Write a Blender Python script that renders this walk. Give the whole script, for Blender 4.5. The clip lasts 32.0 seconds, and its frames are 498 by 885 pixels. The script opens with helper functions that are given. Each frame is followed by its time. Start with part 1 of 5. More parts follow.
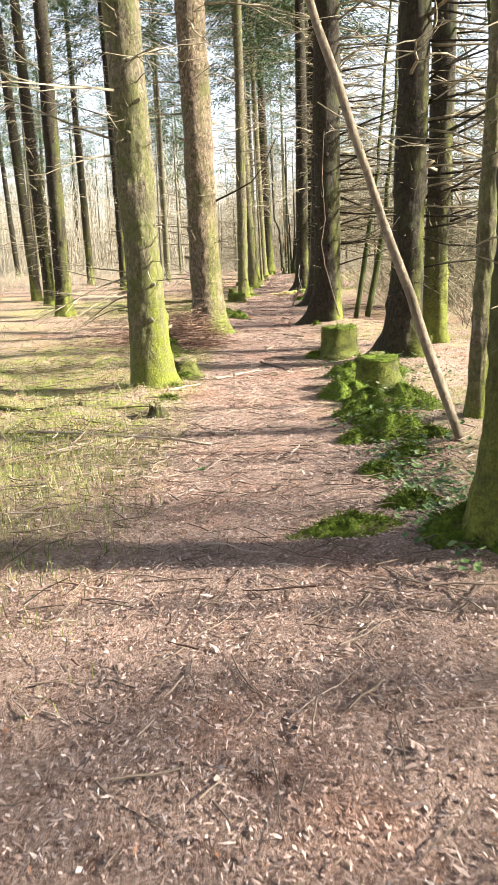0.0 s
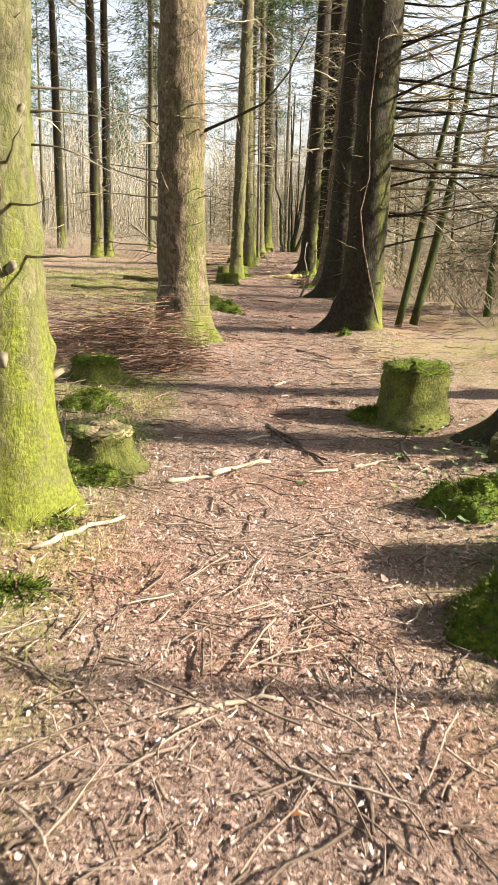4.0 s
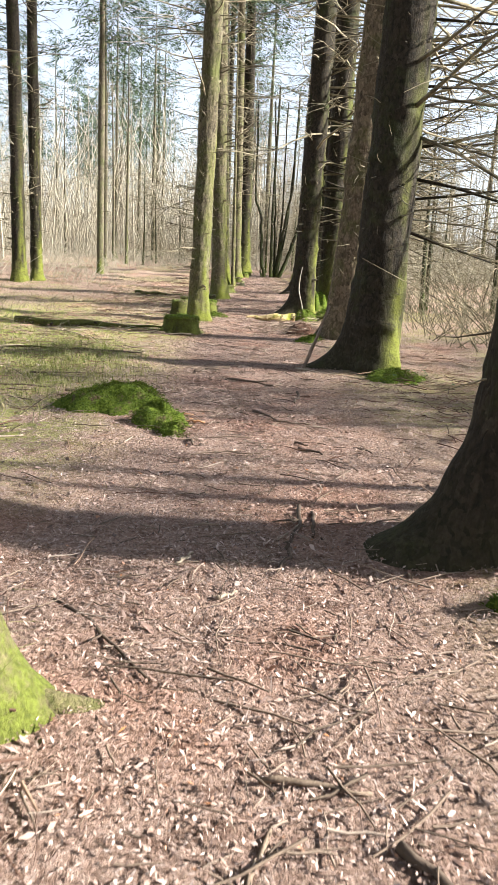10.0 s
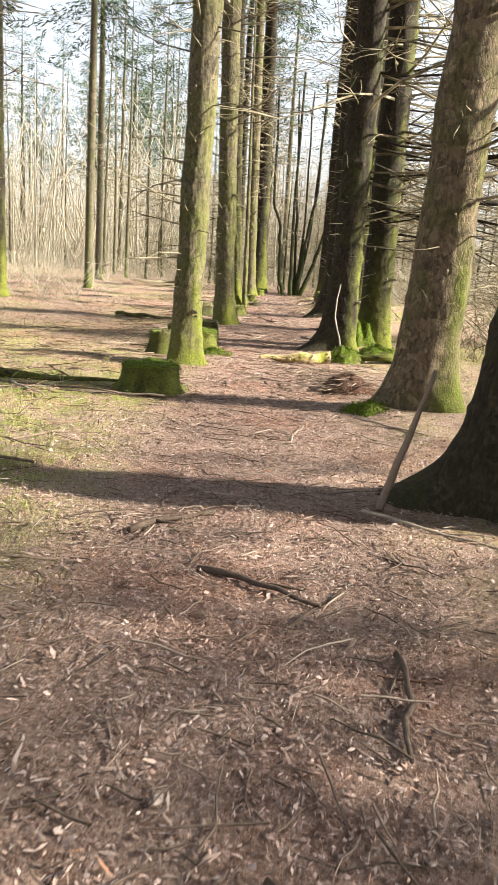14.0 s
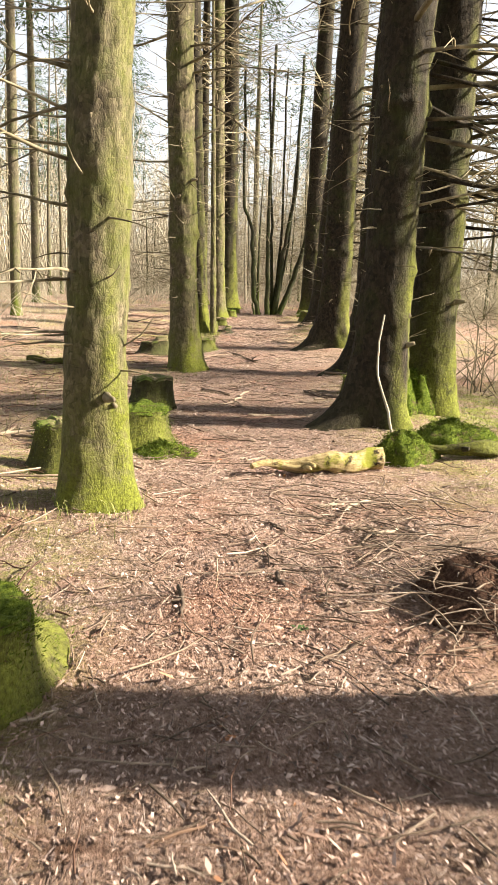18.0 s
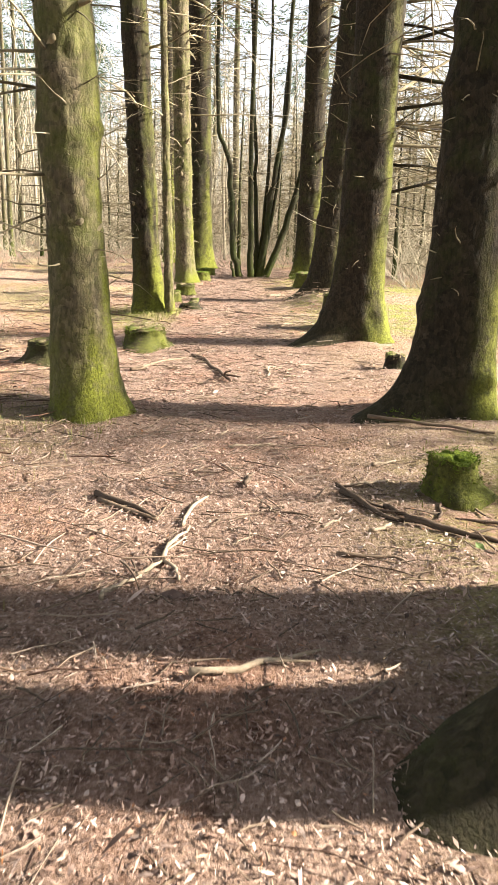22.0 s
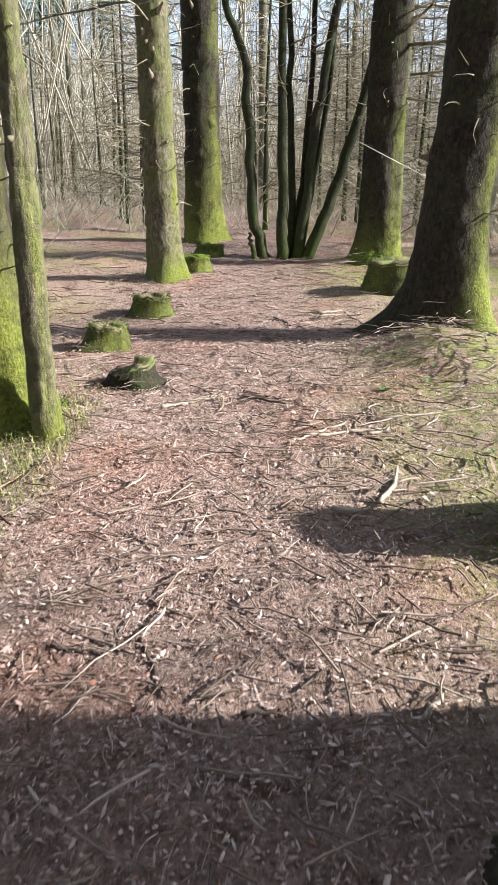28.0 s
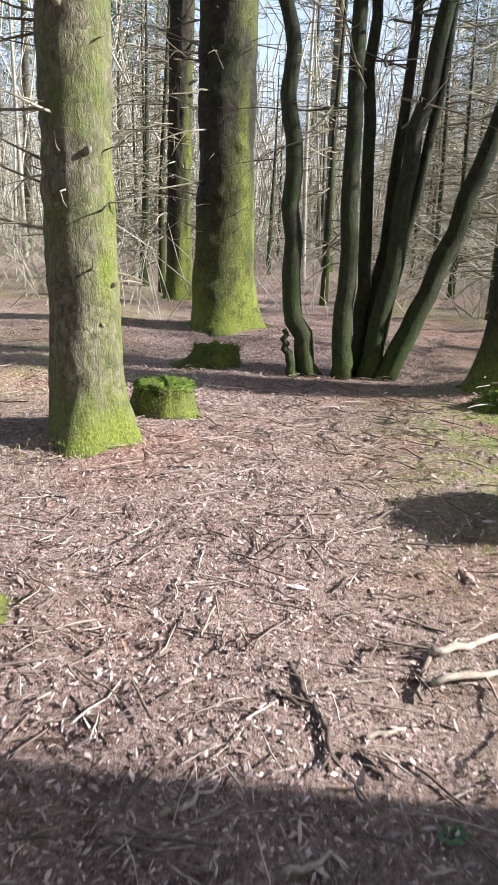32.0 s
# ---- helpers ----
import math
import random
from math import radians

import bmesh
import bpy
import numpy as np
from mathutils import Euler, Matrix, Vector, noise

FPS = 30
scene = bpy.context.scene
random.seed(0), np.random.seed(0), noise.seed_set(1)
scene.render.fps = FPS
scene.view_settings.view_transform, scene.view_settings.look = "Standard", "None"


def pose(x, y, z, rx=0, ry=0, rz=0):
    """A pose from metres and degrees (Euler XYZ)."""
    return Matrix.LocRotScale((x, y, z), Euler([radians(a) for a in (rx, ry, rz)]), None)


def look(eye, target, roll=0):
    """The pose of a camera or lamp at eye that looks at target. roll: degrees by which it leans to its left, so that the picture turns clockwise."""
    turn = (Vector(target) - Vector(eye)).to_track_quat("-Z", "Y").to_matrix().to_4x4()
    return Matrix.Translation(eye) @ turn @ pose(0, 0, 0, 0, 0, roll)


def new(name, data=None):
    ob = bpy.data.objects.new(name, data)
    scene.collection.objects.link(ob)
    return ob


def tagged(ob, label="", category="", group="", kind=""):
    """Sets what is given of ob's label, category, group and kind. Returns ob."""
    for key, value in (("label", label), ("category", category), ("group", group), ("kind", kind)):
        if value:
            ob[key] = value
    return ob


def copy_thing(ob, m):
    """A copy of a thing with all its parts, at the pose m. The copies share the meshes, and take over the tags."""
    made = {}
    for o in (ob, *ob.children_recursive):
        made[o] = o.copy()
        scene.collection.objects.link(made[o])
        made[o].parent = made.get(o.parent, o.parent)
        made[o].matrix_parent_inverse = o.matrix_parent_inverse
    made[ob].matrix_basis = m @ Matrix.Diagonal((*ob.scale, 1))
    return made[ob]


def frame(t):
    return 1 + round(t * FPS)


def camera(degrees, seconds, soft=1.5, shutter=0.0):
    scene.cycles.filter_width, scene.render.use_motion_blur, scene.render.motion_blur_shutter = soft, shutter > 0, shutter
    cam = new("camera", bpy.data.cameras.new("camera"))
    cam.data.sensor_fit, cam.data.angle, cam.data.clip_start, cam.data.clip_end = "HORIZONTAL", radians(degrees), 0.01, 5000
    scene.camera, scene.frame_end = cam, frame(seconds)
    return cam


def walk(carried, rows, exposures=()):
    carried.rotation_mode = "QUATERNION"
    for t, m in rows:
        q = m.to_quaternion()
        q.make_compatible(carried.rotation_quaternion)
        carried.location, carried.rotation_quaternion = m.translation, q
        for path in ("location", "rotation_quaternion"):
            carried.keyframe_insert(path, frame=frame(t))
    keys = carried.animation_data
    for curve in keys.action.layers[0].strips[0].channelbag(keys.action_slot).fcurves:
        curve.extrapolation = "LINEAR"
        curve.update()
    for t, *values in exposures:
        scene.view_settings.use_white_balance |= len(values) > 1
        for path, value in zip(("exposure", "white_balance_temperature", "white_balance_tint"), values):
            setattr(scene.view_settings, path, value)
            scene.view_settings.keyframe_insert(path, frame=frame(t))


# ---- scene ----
cam = camera(35.3, 32.0, 1.0, 0.18)
PATH = [
    (0, (0.0, 0.001, 1.295), (-0.017, 1.947, 0.835), -2.5),
    (0.5, (0.021, 0.583, 1.305), (-0.042, 2.523, 0.823), -2.4),
    (1, (0.037, 1.178, 1.309), (-0.036, 3.127, 0.867), -0.8),
    (1.5, (0.036, 1.777, 1.305), (-0.043, 3.724, 0.854), 0.6),
    (2, (0.015, 2.394, 1.288), (-0.085, 4.336, 0.818), 0.0),
    (2.5, (0.001, 3.01, 1.254), (-0.09, 4.945, 0.756), 0.3),
    (3, (-0.053, 3.62, 1.235), (-0.141, 5.554, 0.732), 0.9),
    (3.5, (-0.091, 4.24, 1.226), (-0.11, 6.171, 0.705), 1.6),
    (5.5, (-0.053, 6.648, 1.235), (0.025, 8.579, 0.717), 1.6),
    (6, (-0.037, 7.219, 1.246), (0.027, 9.16, 0.768), 1.5),
    (6.5, (-0.025, 7.779, 1.229), (0.023, 9.754, 0.918), 2.6),
    (7, (0.007, 8.361, 1.178), (0.049, 10.335, 0.862), 3.1),
    (7.5, (0.025, 8.933, 1.184), (0.071, 10.904, 0.847), 3.4),
    (8, (-0.001, 9.524, 1.195), (0.035, 11.489, 0.824), 3.1),
    (8.5, (0.007, 10.062, 1.205), (0.047, 12.019, 0.795), 2.9),
    (9, (0.039, 10.654, 1.196), (0.083, 12.606, 0.764), 3.2),
    (9.5, (0.077, 11.239, 1.164), (0.169, 13.187, 0.718), 2.6),
    (10, (0.123, 11.877, 1.186), (0.219, 13.819, 0.719), 2.8),
    (10.5, (0.167, 12.474, 1.163), (0.243, 14.415, 0.688), 2.4),
    (11, (0.213, 13.103, 1.169), (0.28, 15.037, 0.666), 3.2),
    (11.5, (0.234, 13.658, 1.119), (0.286, 15.596, 0.628), 3.5),
    (12, (0.244, 14.261, 1.122), (0.256, 16.191, 0.599), 2.7),
    (12.5, (0.246, 14.826, 1.112), (0.268, 16.768, 0.636), 3.3),
    (13, (0.202, 15.407, 1.124), (0.213, 17.347, 0.638), 3.2),
    (13.5, (0.234, 15.957, 1.116), (0.24, 17.914, 0.705), 3.4),
    (14, (0.313, 16.563, 1.125), (0.374, 18.514, 0.693), 3.6),
    (14.5, (0.364, 17.133, 1.105), (0.531, 19.076, 0.66), 3.4),
    (16.5, (0.291, 19.442, 1.218), (0.46, 21.388, 0.789), 3.8),
    (17, (0.32, 20.031, 1.196), (0.477, 21.98, 0.773), 3.1),
    (17.5, (0.351, 20.694, 1.222), (0.51, 22.645, 0.813), 3.3),
    (18, (0.341, 21.325, 1.21), (0.472, 23.28, 0.81), 1.8),
    (18.5, (0.372, 21.969, 1.207), (0.49, 23.918, 0.774), 0.9),
    (19, (0.389, 22.597, 1.219), (0.515, 24.551, 0.812), 0.8),
    (19.5, (0.429, 23.28, 1.209), (0.569, 25.227, 0.772), 0.4),
    (20, (0.512, 23.913, 1.173), (0.657, 25.85, 0.696), 1.9),
    (20.5, (0.622, 24.542, 1.166), (0.767, 26.463, 0.627), 2.1),
    (21, (0.698, 25.119, 1.151), (0.832, 27.035, 0.592), 1.5),
    (21.5, (0.743, 25.749, 1.198), (0.876, 27.668, 0.652), 2.5),
    (22, (0.767, 26.339, 1.198), (0.936, 28.265, 0.687), 1.4),
    (22.5, (0.81, 26.92, 1.22), (1.01, 28.842, 0.707), 1.0),
    (23, (0.82, 27.422, 1.204), (1.022, 29.353, 0.722), 1.4),
    (23.5, (0.852, 27.964, 1.204), (1.097, 29.883, 0.696), 1.3),
    (24, (0.909, 28.503, 1.184), (1.18, 30.41, 0.647), 0.2),
    (24.5, (0.969, 29.083, 1.176), (1.268, 30.979, 0.616), -0.1),
    (26.5, (1.142, 31.447, 1.238), (1.422, 33.353, 0.702), -0.9),
    (27, (1.17, 32.021, 1.269), (1.25, 33.934, 0.691), -0.7),
    (27.5, (1.226, 32.567, 1.293), (1.289, 34.471, 0.682), -0.7),
    (28, (1.347, 33.13, 1.302), (1.429, 35.024, 0.665), 0.3),
    (28.5, (1.446, 33.671, 1.25), (1.496, 35.572, 0.631), -0.1),
    (29, (1.548, 34.254, 1.253), (1.59, 36.152, 0.624), 0.2),
    (29.5, (1.604, 34.831, 1.294), (1.635, 36.746, 0.717), 1.6),
    (30, (1.639, 35.398, 1.292), (1.665, 37.315, 0.724), 1.6),
    (30.5, (1.693, 35.997, 1.295), (1.694, 37.905, 0.696), 2.9),
    (31, (1.734, 36.61, 1.287), (1.716, 38.52, 0.693), 4.0),
    (31.5, (1.763, 37.2, 1.292), (1.741, 39.126, 0.753), 2.8),
    (32, (1.769, 37.799, 1.333), (1.699, 39.728, 0.811), 2.4),
]
walk(cam, [(t, look(eye, target, roll)) for t, eye, target, roll in PATH], [(0.0, 2.4, 6200, 10), (2.0, 1.95, 6500, 10), (3.0, 1.9, 6600, 10), (6.0, 2.25, 6400, 10), (8.0, 2.25, 6400, 10), (9.0, 2.2, 6400, 10), (10.0, 2.05, 5900, 10), (11.0, 2.2, 5700, 10), (14.0, 2.15, 6400, 10), (17.0, 2.05, 6600, 11), (19.0, 2.17, 7000, 11), (22.0, 2.36, 6700, 11), (24.0, 2.1, 6400, 11), (27.0, 1.82, 5700, 11), (32.0, 1.8, 5300, 11)])

# ---- world, sun, exposure ----
SUN_AZ, SUN_EL = -5.0, 27.0      # degrees from +x towards +y, and above the horizon
world = bpy.data.worlds.new("sky")
scene.world = world
world.use_nodes = True
wn = world.node_tree.nodes
sky = wn.new("ShaderNodeTexSky")
sky.sky_type, sky.sun_disc = "NISHITA", False
sky.sun_elevation, sky.sun_rotation = radians(SUN_EL), radians(90 - SUN_AZ)
sky.dust_density, sky.ozone_density = 1.5, 0.6
veil = wn.new("ShaderNodeHueSaturation")   # thin high cloud
veil.inputs["Saturation"].default_value, veil.inputs["Value"].default_value = 0.36, 1.0
world.node_tree.links.new(sky.outputs[0], veil.inputs["Color"])
world.node_tree.links.new(veil.outputs[0], wn["Background"].inputs[0])
wn["Background"].inputs[1].default_value = 0.074
sun = new("sun", bpy.data.lights.new("sun", "SUN"))
sun.data.energy, sun.data.angle, sun.data.color = 5.0, radians(2.2), (1.0, 0.91, 0.76)
ca, sa, ce, se = math.cos(radians(SUN_AZ)), math.sin(radians(SUN_AZ)), math.cos(radians(SUN_EL)), math.sin(radians(SUN_EL))
sun.matrix_world = look((60 * ca * ce, 20 + 60 * sa * ce, 60 * se), (0, 20, 0))

# ---- materials ----


class Mat:
    """A node material with short calls to add its nodes."""

    def __init__(self, name, rough=0.9, spec=0.25):
        self.m = bpy.data.materials.new(name)
        self.m.use_nodes = True
        self.t = self.m.node_tree
        self.b = self.t.nodes["Principled BSDF"]
        self.b.inputs["Roughness"].default_value = rough
        self.b.inputs["Specular IOR Level"].default_value = spec
        self.co = self.t.nodes.new("ShaderNodeTexCoord").outputs["Object"]

    def link(self, a, b):
        self.t.links.new(a, b)

    def node(self, kind, **ins):
        n = self.t.nodes.new(kind)
        for k, v in ins.items():
            s = n.inputs[k.replace("_", " ")]
            if hasattr(v, "node"):
                self.link(v, s)
            else:
                s.default_value = v
        return n

    def scaled(self, x, y, z, src=None):
        n = self.t.nodes.new("ShaderNodeMapping")
        n.inputs["Scale"].default_value = (x, y, z)
        self.link(src or self.co, n.inputs["Vector"])
        return n.outputs[0]

    def noise(self, scale, detail=4, rough=0.6, vec=None):
        n = self.node("ShaderNodeTexNoise", Scale=scale, Detail=detail, Roughness=rough, Vector=vec or self.co)
        return n.outputs["Fac"]

    def ramp(self, fac, *stops):
        n = self.t.nodes.new("ShaderNodeValToRGB")
        self.link(fac, n.inputs[0])
        e = n.color_ramp.elements
        while len(e) < len(stops):
            e.new(0.5)
        for s, (p, c) in zip(e, stops):
            s.position, s.color = p, (*c, 1) if len(c) == 3 else c
        return n.outputs[0]

    def mask(self, fac, a, b):
        n = self.t.nodes.new("ShaderNodeMapRange")
        self.link(fac, n.inputs[0])
        n.inputs[1].default_value, n.inputs[2].default_value = a, b
        return n.outputs[0]

    def math(self, op, a, b):
        n = self.t.nodes.new("ShaderNodeMath")
        n.operation = op
        for i, v in enumerate((a, b)):
            if hasattr(v, "node"):
                self.link(v, n.inputs[i])
            else:
                n.inputs[i].default_value = v
        return n.outputs[0]

    def mix(self, fac, a, b, mode="MIX"):
        n = self.t.nodes.new("ShaderNodeMix")
        n.data_type, n.blend_type = "RGBA", mode
        for s, v in ((n.inputs[0], fac), (n.inputs[6], a), (n.inputs[7], b)):
            if hasattr(v, "node"):
                self.link(v, s)
            else:
                s.default_value = (*v, 1) if isinstance(v, tuple) else v
        return n.outputs[2]

    def color(self, c):
        if hasattr(c, "node"):
            self.link(c, self.b.inputs["Base Color"])
        else:
            self.b.inputs["Base Color"].default_value = (*c, 1)
        return self

    def bump(self, h, strength=0.6, dist=0.02):
        n = self.node("ShaderNodeBump", Strength=strength, Distance=dist, Height=h)
        self.link(n.outputs[0], self.b.inputs["Normal"])
        return self


def bark_material(name, dark, light, algae, moss, algae_amount, plates=24.0, relief=0.012):
    """Scaly bark: plates of uneven tone with dark gaps, green algae in patches, moss by weight."""
    k = Mat(name, 0.92, 0.2)
    warp = k.node("ShaderNodeTexNoise", Scale=7.0, Detail=4.0, Vector=k.co).outputs["Color"]
    at_plate = k.scaled(1, 1, 0.7, k.mix(0.16, k.co, warp))
    v = k.t.nodes.new("ShaderNodeTexVoronoi")
    v.feature = "DISTANCE_TO_EDGE"
    k.link(at_plate, v.inputs["Vector"])
    v.inputs["Scale"].default_value = plates
    cell = k.node("ShaderNodeTexVoronoi", Scale=plates, Vector=at_plate)
    tone = k.node("ShaderNodeSeparateColor", Color=cell.outputs["Color"]).outputs[0]
    crack = k.mask(v.outputs["Distance"], 0.0, 0.13)
    grain = k.noise(40, 6, 0.7, k.scaled(1, 1, 0.35))
    base = k.ramp(k.math("ADD", k.math("MULTIPLY", grain, 0.75), k.math("MULTIPLY", tone, 0.25)), (0.22, dark), (0.5, tuple((a + b) / 2 for a, b in zip(dark, light))), (0.72, light))
    base = k.mix(k.math("MULTIPLY", k.mask(crack, 0.6, 0.0), k.mask(k.noise(9, 6, 0.7), 0.48, 0.70)), base, dark)
    wide = k.noise(2.2, 6, 0.7)
    al = k.math("MULTIPLY", k.mask(wide, 0.60 - algae_amount * 0.35, 0.76 - algae_amount * 0.3), 0.8)
    base = k.mix(al, base, k.ramp(grain, (0.3, tuple(c * 0.5 for c in algae)), (0.7, algae)))
    pale = k.math("MULTIPLY", k.mask(k.noise(6.0, 6, 0.75), 0.58, 0.68), k.mask(tone, 0.35, 0.8))
    base = k.mix(k.math("MULTIPLY", pale, 0.6), base, tuple(min(1, c * 1.7) for c in light))
    at = k.t.nodes.new("ShaderNodeAttribute")
    at.attribute_name = "moss"
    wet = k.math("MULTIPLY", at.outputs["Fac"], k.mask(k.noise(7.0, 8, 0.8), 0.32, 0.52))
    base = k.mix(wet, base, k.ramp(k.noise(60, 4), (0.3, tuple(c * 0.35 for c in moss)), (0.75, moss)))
    k.color(base)
    h = k.math("ADD", k.math("MULTIPLY", crack, 0.12), k.math("ADD", k.math("MULTIPLY", tone, 0.55), k.math("MULTIPLY", grain, 1.1)))
    return k.bump(h, 0.9, relief).m


# spruce bark darkened to near black: the trunks' shaded sides put into its colour
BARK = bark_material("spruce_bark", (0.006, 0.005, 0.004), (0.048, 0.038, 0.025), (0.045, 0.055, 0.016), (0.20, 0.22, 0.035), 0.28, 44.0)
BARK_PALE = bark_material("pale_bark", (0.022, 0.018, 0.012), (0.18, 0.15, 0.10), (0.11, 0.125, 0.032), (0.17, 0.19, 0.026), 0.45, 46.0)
BARK_PLATED = bark_material("plated_bark", (0.018, 0.013, 0.009), (0.23, 0.175, 0.115), (0.10, 0.11, 0.03), (0.155, 0.18, 0.03), 0.3, 30.0, 0.02)
BARK_SMOOTH = bark_material("smooth_bark", (0.012, 0.011, 0.008), (0.055, 0.05, 0.032), (0.038, 0.05, 0.016), (0.10, 0.13, 0.02), 0.5, 40.0)
# paler bark for distant trunks, with haze put into its colour
BARK_HAZED = bark_material("hazed_bark", (0.05, 0.042, 0.03), (0.17, 0.145, 0.10), (0.13, 0.14, 0.06), (0.15, 0.19, 0.03), 0.4, 30.0)


def twig_material():
    k = Mat("dead_wood", 0.9, 0.2)
    oi = k.t.nodes.new("ShaderNodeNewGeometry").outputs["Random Per Island"]
    c = k.ramp(oi, (0.0, (0.05, 0.036, 0.028)), (0.45, (0.16, 0.115, 0.088)), (0.8, (0.32, 0.245, 0.19)), (1.0, (0.52, 0.43, 0.36)))
    return k.color(k.mix(0.3, c, k.ramp(k.noise(30, 5, 0.7, k.scaled(1, 1, 1)), (0.3, (0.06, 0.045, 0.03)), (0.7, (0.32, 0.25, 0.18))))).bump(k.noise(120, 3), 0.5, 0.003).m


TWIG = twig_material()


def branch_material():
    k = Mat("dead_branch", 0.92, 0.15)
    c = k.ramp(k.noise(3.0, 5, 0.7), (0.35, (0.06, 0.05, 0.034)), (0.50, (0.18, 0.155, 0.10)), (0.70, (0.44, 0.39, 0.28)))
    return k.color(c).bump(k.noise(60, 3), 0.4, 0.004).m


BRANCH = branch_material()


def needle_material():
    k = Mat("spruce_needles", 0.75, 0.3)
    r = k.t.nodes.new("ShaderNodeNewGeometry").outputs["Random Per Island"]
    k.color(k.ramp(r, (0.0, (0.025, 0.045, 0.02)), (0.6, (0.05, 0.085, 0.03)), (1.0, (0.09, 0.12, 0.045))))
    k.b.inputs["Transmission Weight"].default_value = 0.0
    return k.m


NEEDLES = needle_material()


def moss_material():
    k = Mat("moss", 0.95, 0.1)
    c = k.ramp(k.noise(45, 5, 0.7), (0.28, (0.025, 0.045, 0.008)), (0.46, (0.085, 0.125, 0.016)), (0.72, (0.21, 0.265, 0.034)))
    c = k.mix(k.mask(k.noise(9, 6, 0.75), 0.54, 0.66), c, k.ramp(k.noise(50, 5, 0.7), (0.3, (0.05, 0.03, 0.02)), (0.7, (0.22, 0.15, 0.10))))
    return k.color(c).bump(k.noise(70, 6, 0.75), 1.0, 0.03).m


MOSS = moss_material()


def soil_material():
    k = Mat("root_soil", 0.95, 0.1)
    c = k.ramp(k.noise(60, 6, 0.75), (0.3, (0.025, 0.014, 0.010)), (0.5, (0.10, 0.055, 0.038)), (0.75, (0.26, 0.165, 0.115)))
    return k.color(c).bump(k.noise(45, 6, 0.75), 1.0, 0.04).m


SOIL = soil_material()


def cut_material():
    k = Mat("cut_wood", 0.9, 0.2)
    w = k.t.nodes.new("ShaderNodeTexWave")
    w.wave_type, w.rings_direction = "RINGS", "Z"
    k.link(k.co, w.inputs["Vector"])
    w.inputs["Scale"].default_value, w.inputs["Distortion"].default_value, w.inputs["Detail"].default_value = 9, 3, 3
    c = k.ramp(w.outputs["Fac"], (0.2, (0.10, 0.075, 0.045)), (0.8, (0.21, 0.165, 0.10)))
    c = k.mix(k.mask(k.noise(7, 5, 0.7), 0.42, 0.6), c, (0.085, 0.115, 0.022))
    return k.color(c).bump(k.noise(50, 4), 0.6, 0.01).m


CUT = cut_material()


def litter_material():
    k = Mat("leaf_litter", 0.48, 0.5)
    r = k.t.nodes.new("ShaderNodeNewGeometry").outputs["Random Per Island"]
    c = k.ramp(r, (0.0, (0.03, 0.018, 0.014)), (0.14, (0.13, 0.08, 0.064)), (0.38, (0.31, 0.21, 0.17)), (0.70, (0.46, 0.345, 0.295)), (0.97, (0.58, 0.47, 0.42)), (1.0, (0.42, 0.16, 0.04)))
    c = k.mix(0.2, c, k.ramp(k.noise(25, 4), (0.3, (0.08, 0.045, 0.032)), (0.7, (0.28, 0.19, 0.145))))
    c = k.mix(k.math("MULTIPLY", k.mask(k.noise(0.9, 4, 0.6), 0.50, 0.66), 0.4), c, (1.0, 0.66, 0.5), "MULTIPLY")
    return k.color(c).m


LITTER = litter_material()


def ground_material():
    k = Mat("forest_floor", 0.93, 0.25)
    fine = k.noise(55, 8, 0.75)
    mid = k.noise(9, 6, 0.65)
    c = k.ramp(fine, (0.30, (0.05, 0.028, 0.02)), (0.42, (0.22, 0.14, 0.105)), (0.56, (0.37, 0.26, 0.21)), (0.72, (0.55, 0.44, 0.385)))
    c = k.mix(k.mask(mid, 0.52, 0.68), c, k.ramp(fine, (0.3, (0.05, 0.026, 0.018)), (0.7, (0.20, 0.112, 0.078))))
    needles = k.noise(150, 3, 0.6, k.scaled(1, 0.3, 1))
    c = k.mix(k.mask(needles, 0.55, 0.75), c, (0.40, 0.29, 0.22))
    c = k.mix(k.math("MULTIPLY", k.mask(k.noise(0.9, 4, 0.6), 0.50, 0.66), 0.4), c, (1.0, 0.66, 0.5), "MULTIPLY")
    at = k.t.nodes.new("ShaderNodeAttribute")
    at.attribute_name = "moss"
    wet = k.math("MULTIPLY", at.outputs["Fac"], k.mask(k.math("ADD", k.math("MULTIPLY", k.noise(3.2, 8, 0.8), 0.6), k.math("MULTIPLY", k.noise(24, 6, 0.75), 0.4)), 0.44, 0.54))
    c = k.mix(wet, c, k.ramp(k.noise(40, 5, 0.7), (0.3, (0.06, 0.085, 0.018)), (0.50, (0.22, 0.25, 0.045)), (0.72, (0.40, 0.40, 0.10))))
    h = k.math("ADD", fine, k.math("MULTIPLY", needles, 0.5))
    return k.color(c).bump(h, 1.0, 0.03).m


GROUND = ground_material()


def grass_material():
    k = Mat("grass_blades", 0.8, 0.25)
    r = k.t.nodes.new("ShaderNodeNewGeometry").outputs["Random Per Island"]
    return k.color(k.ramp(r, (0.0, (0.07, 0.10, 0.018)), (0.5, (0.19, 0.21, 0.045)), (0.8, (0.32, 0.30, 0.12)), (1.0, (0.46, 0.38, 0.22)))).m


GRASS = grass_material()


# pale wood; on the far stems its tone also stands in for haze
def stem_material():
    k = Mat("pale_stem", 0.85, 0.2)
    c = k.ramp(k.noise(3.0, 6, 0.7, k.scaled(1, 1, 0.4)), (0.3, (0.20, 0.17, 0.12)), (0.55, (0.42, 0.38, 0.29)), (0.75, (0.58, 0.54, 0.44)))
    return k.color(c).m


PALE_STEM = stem_material()

# ---- shapes ----


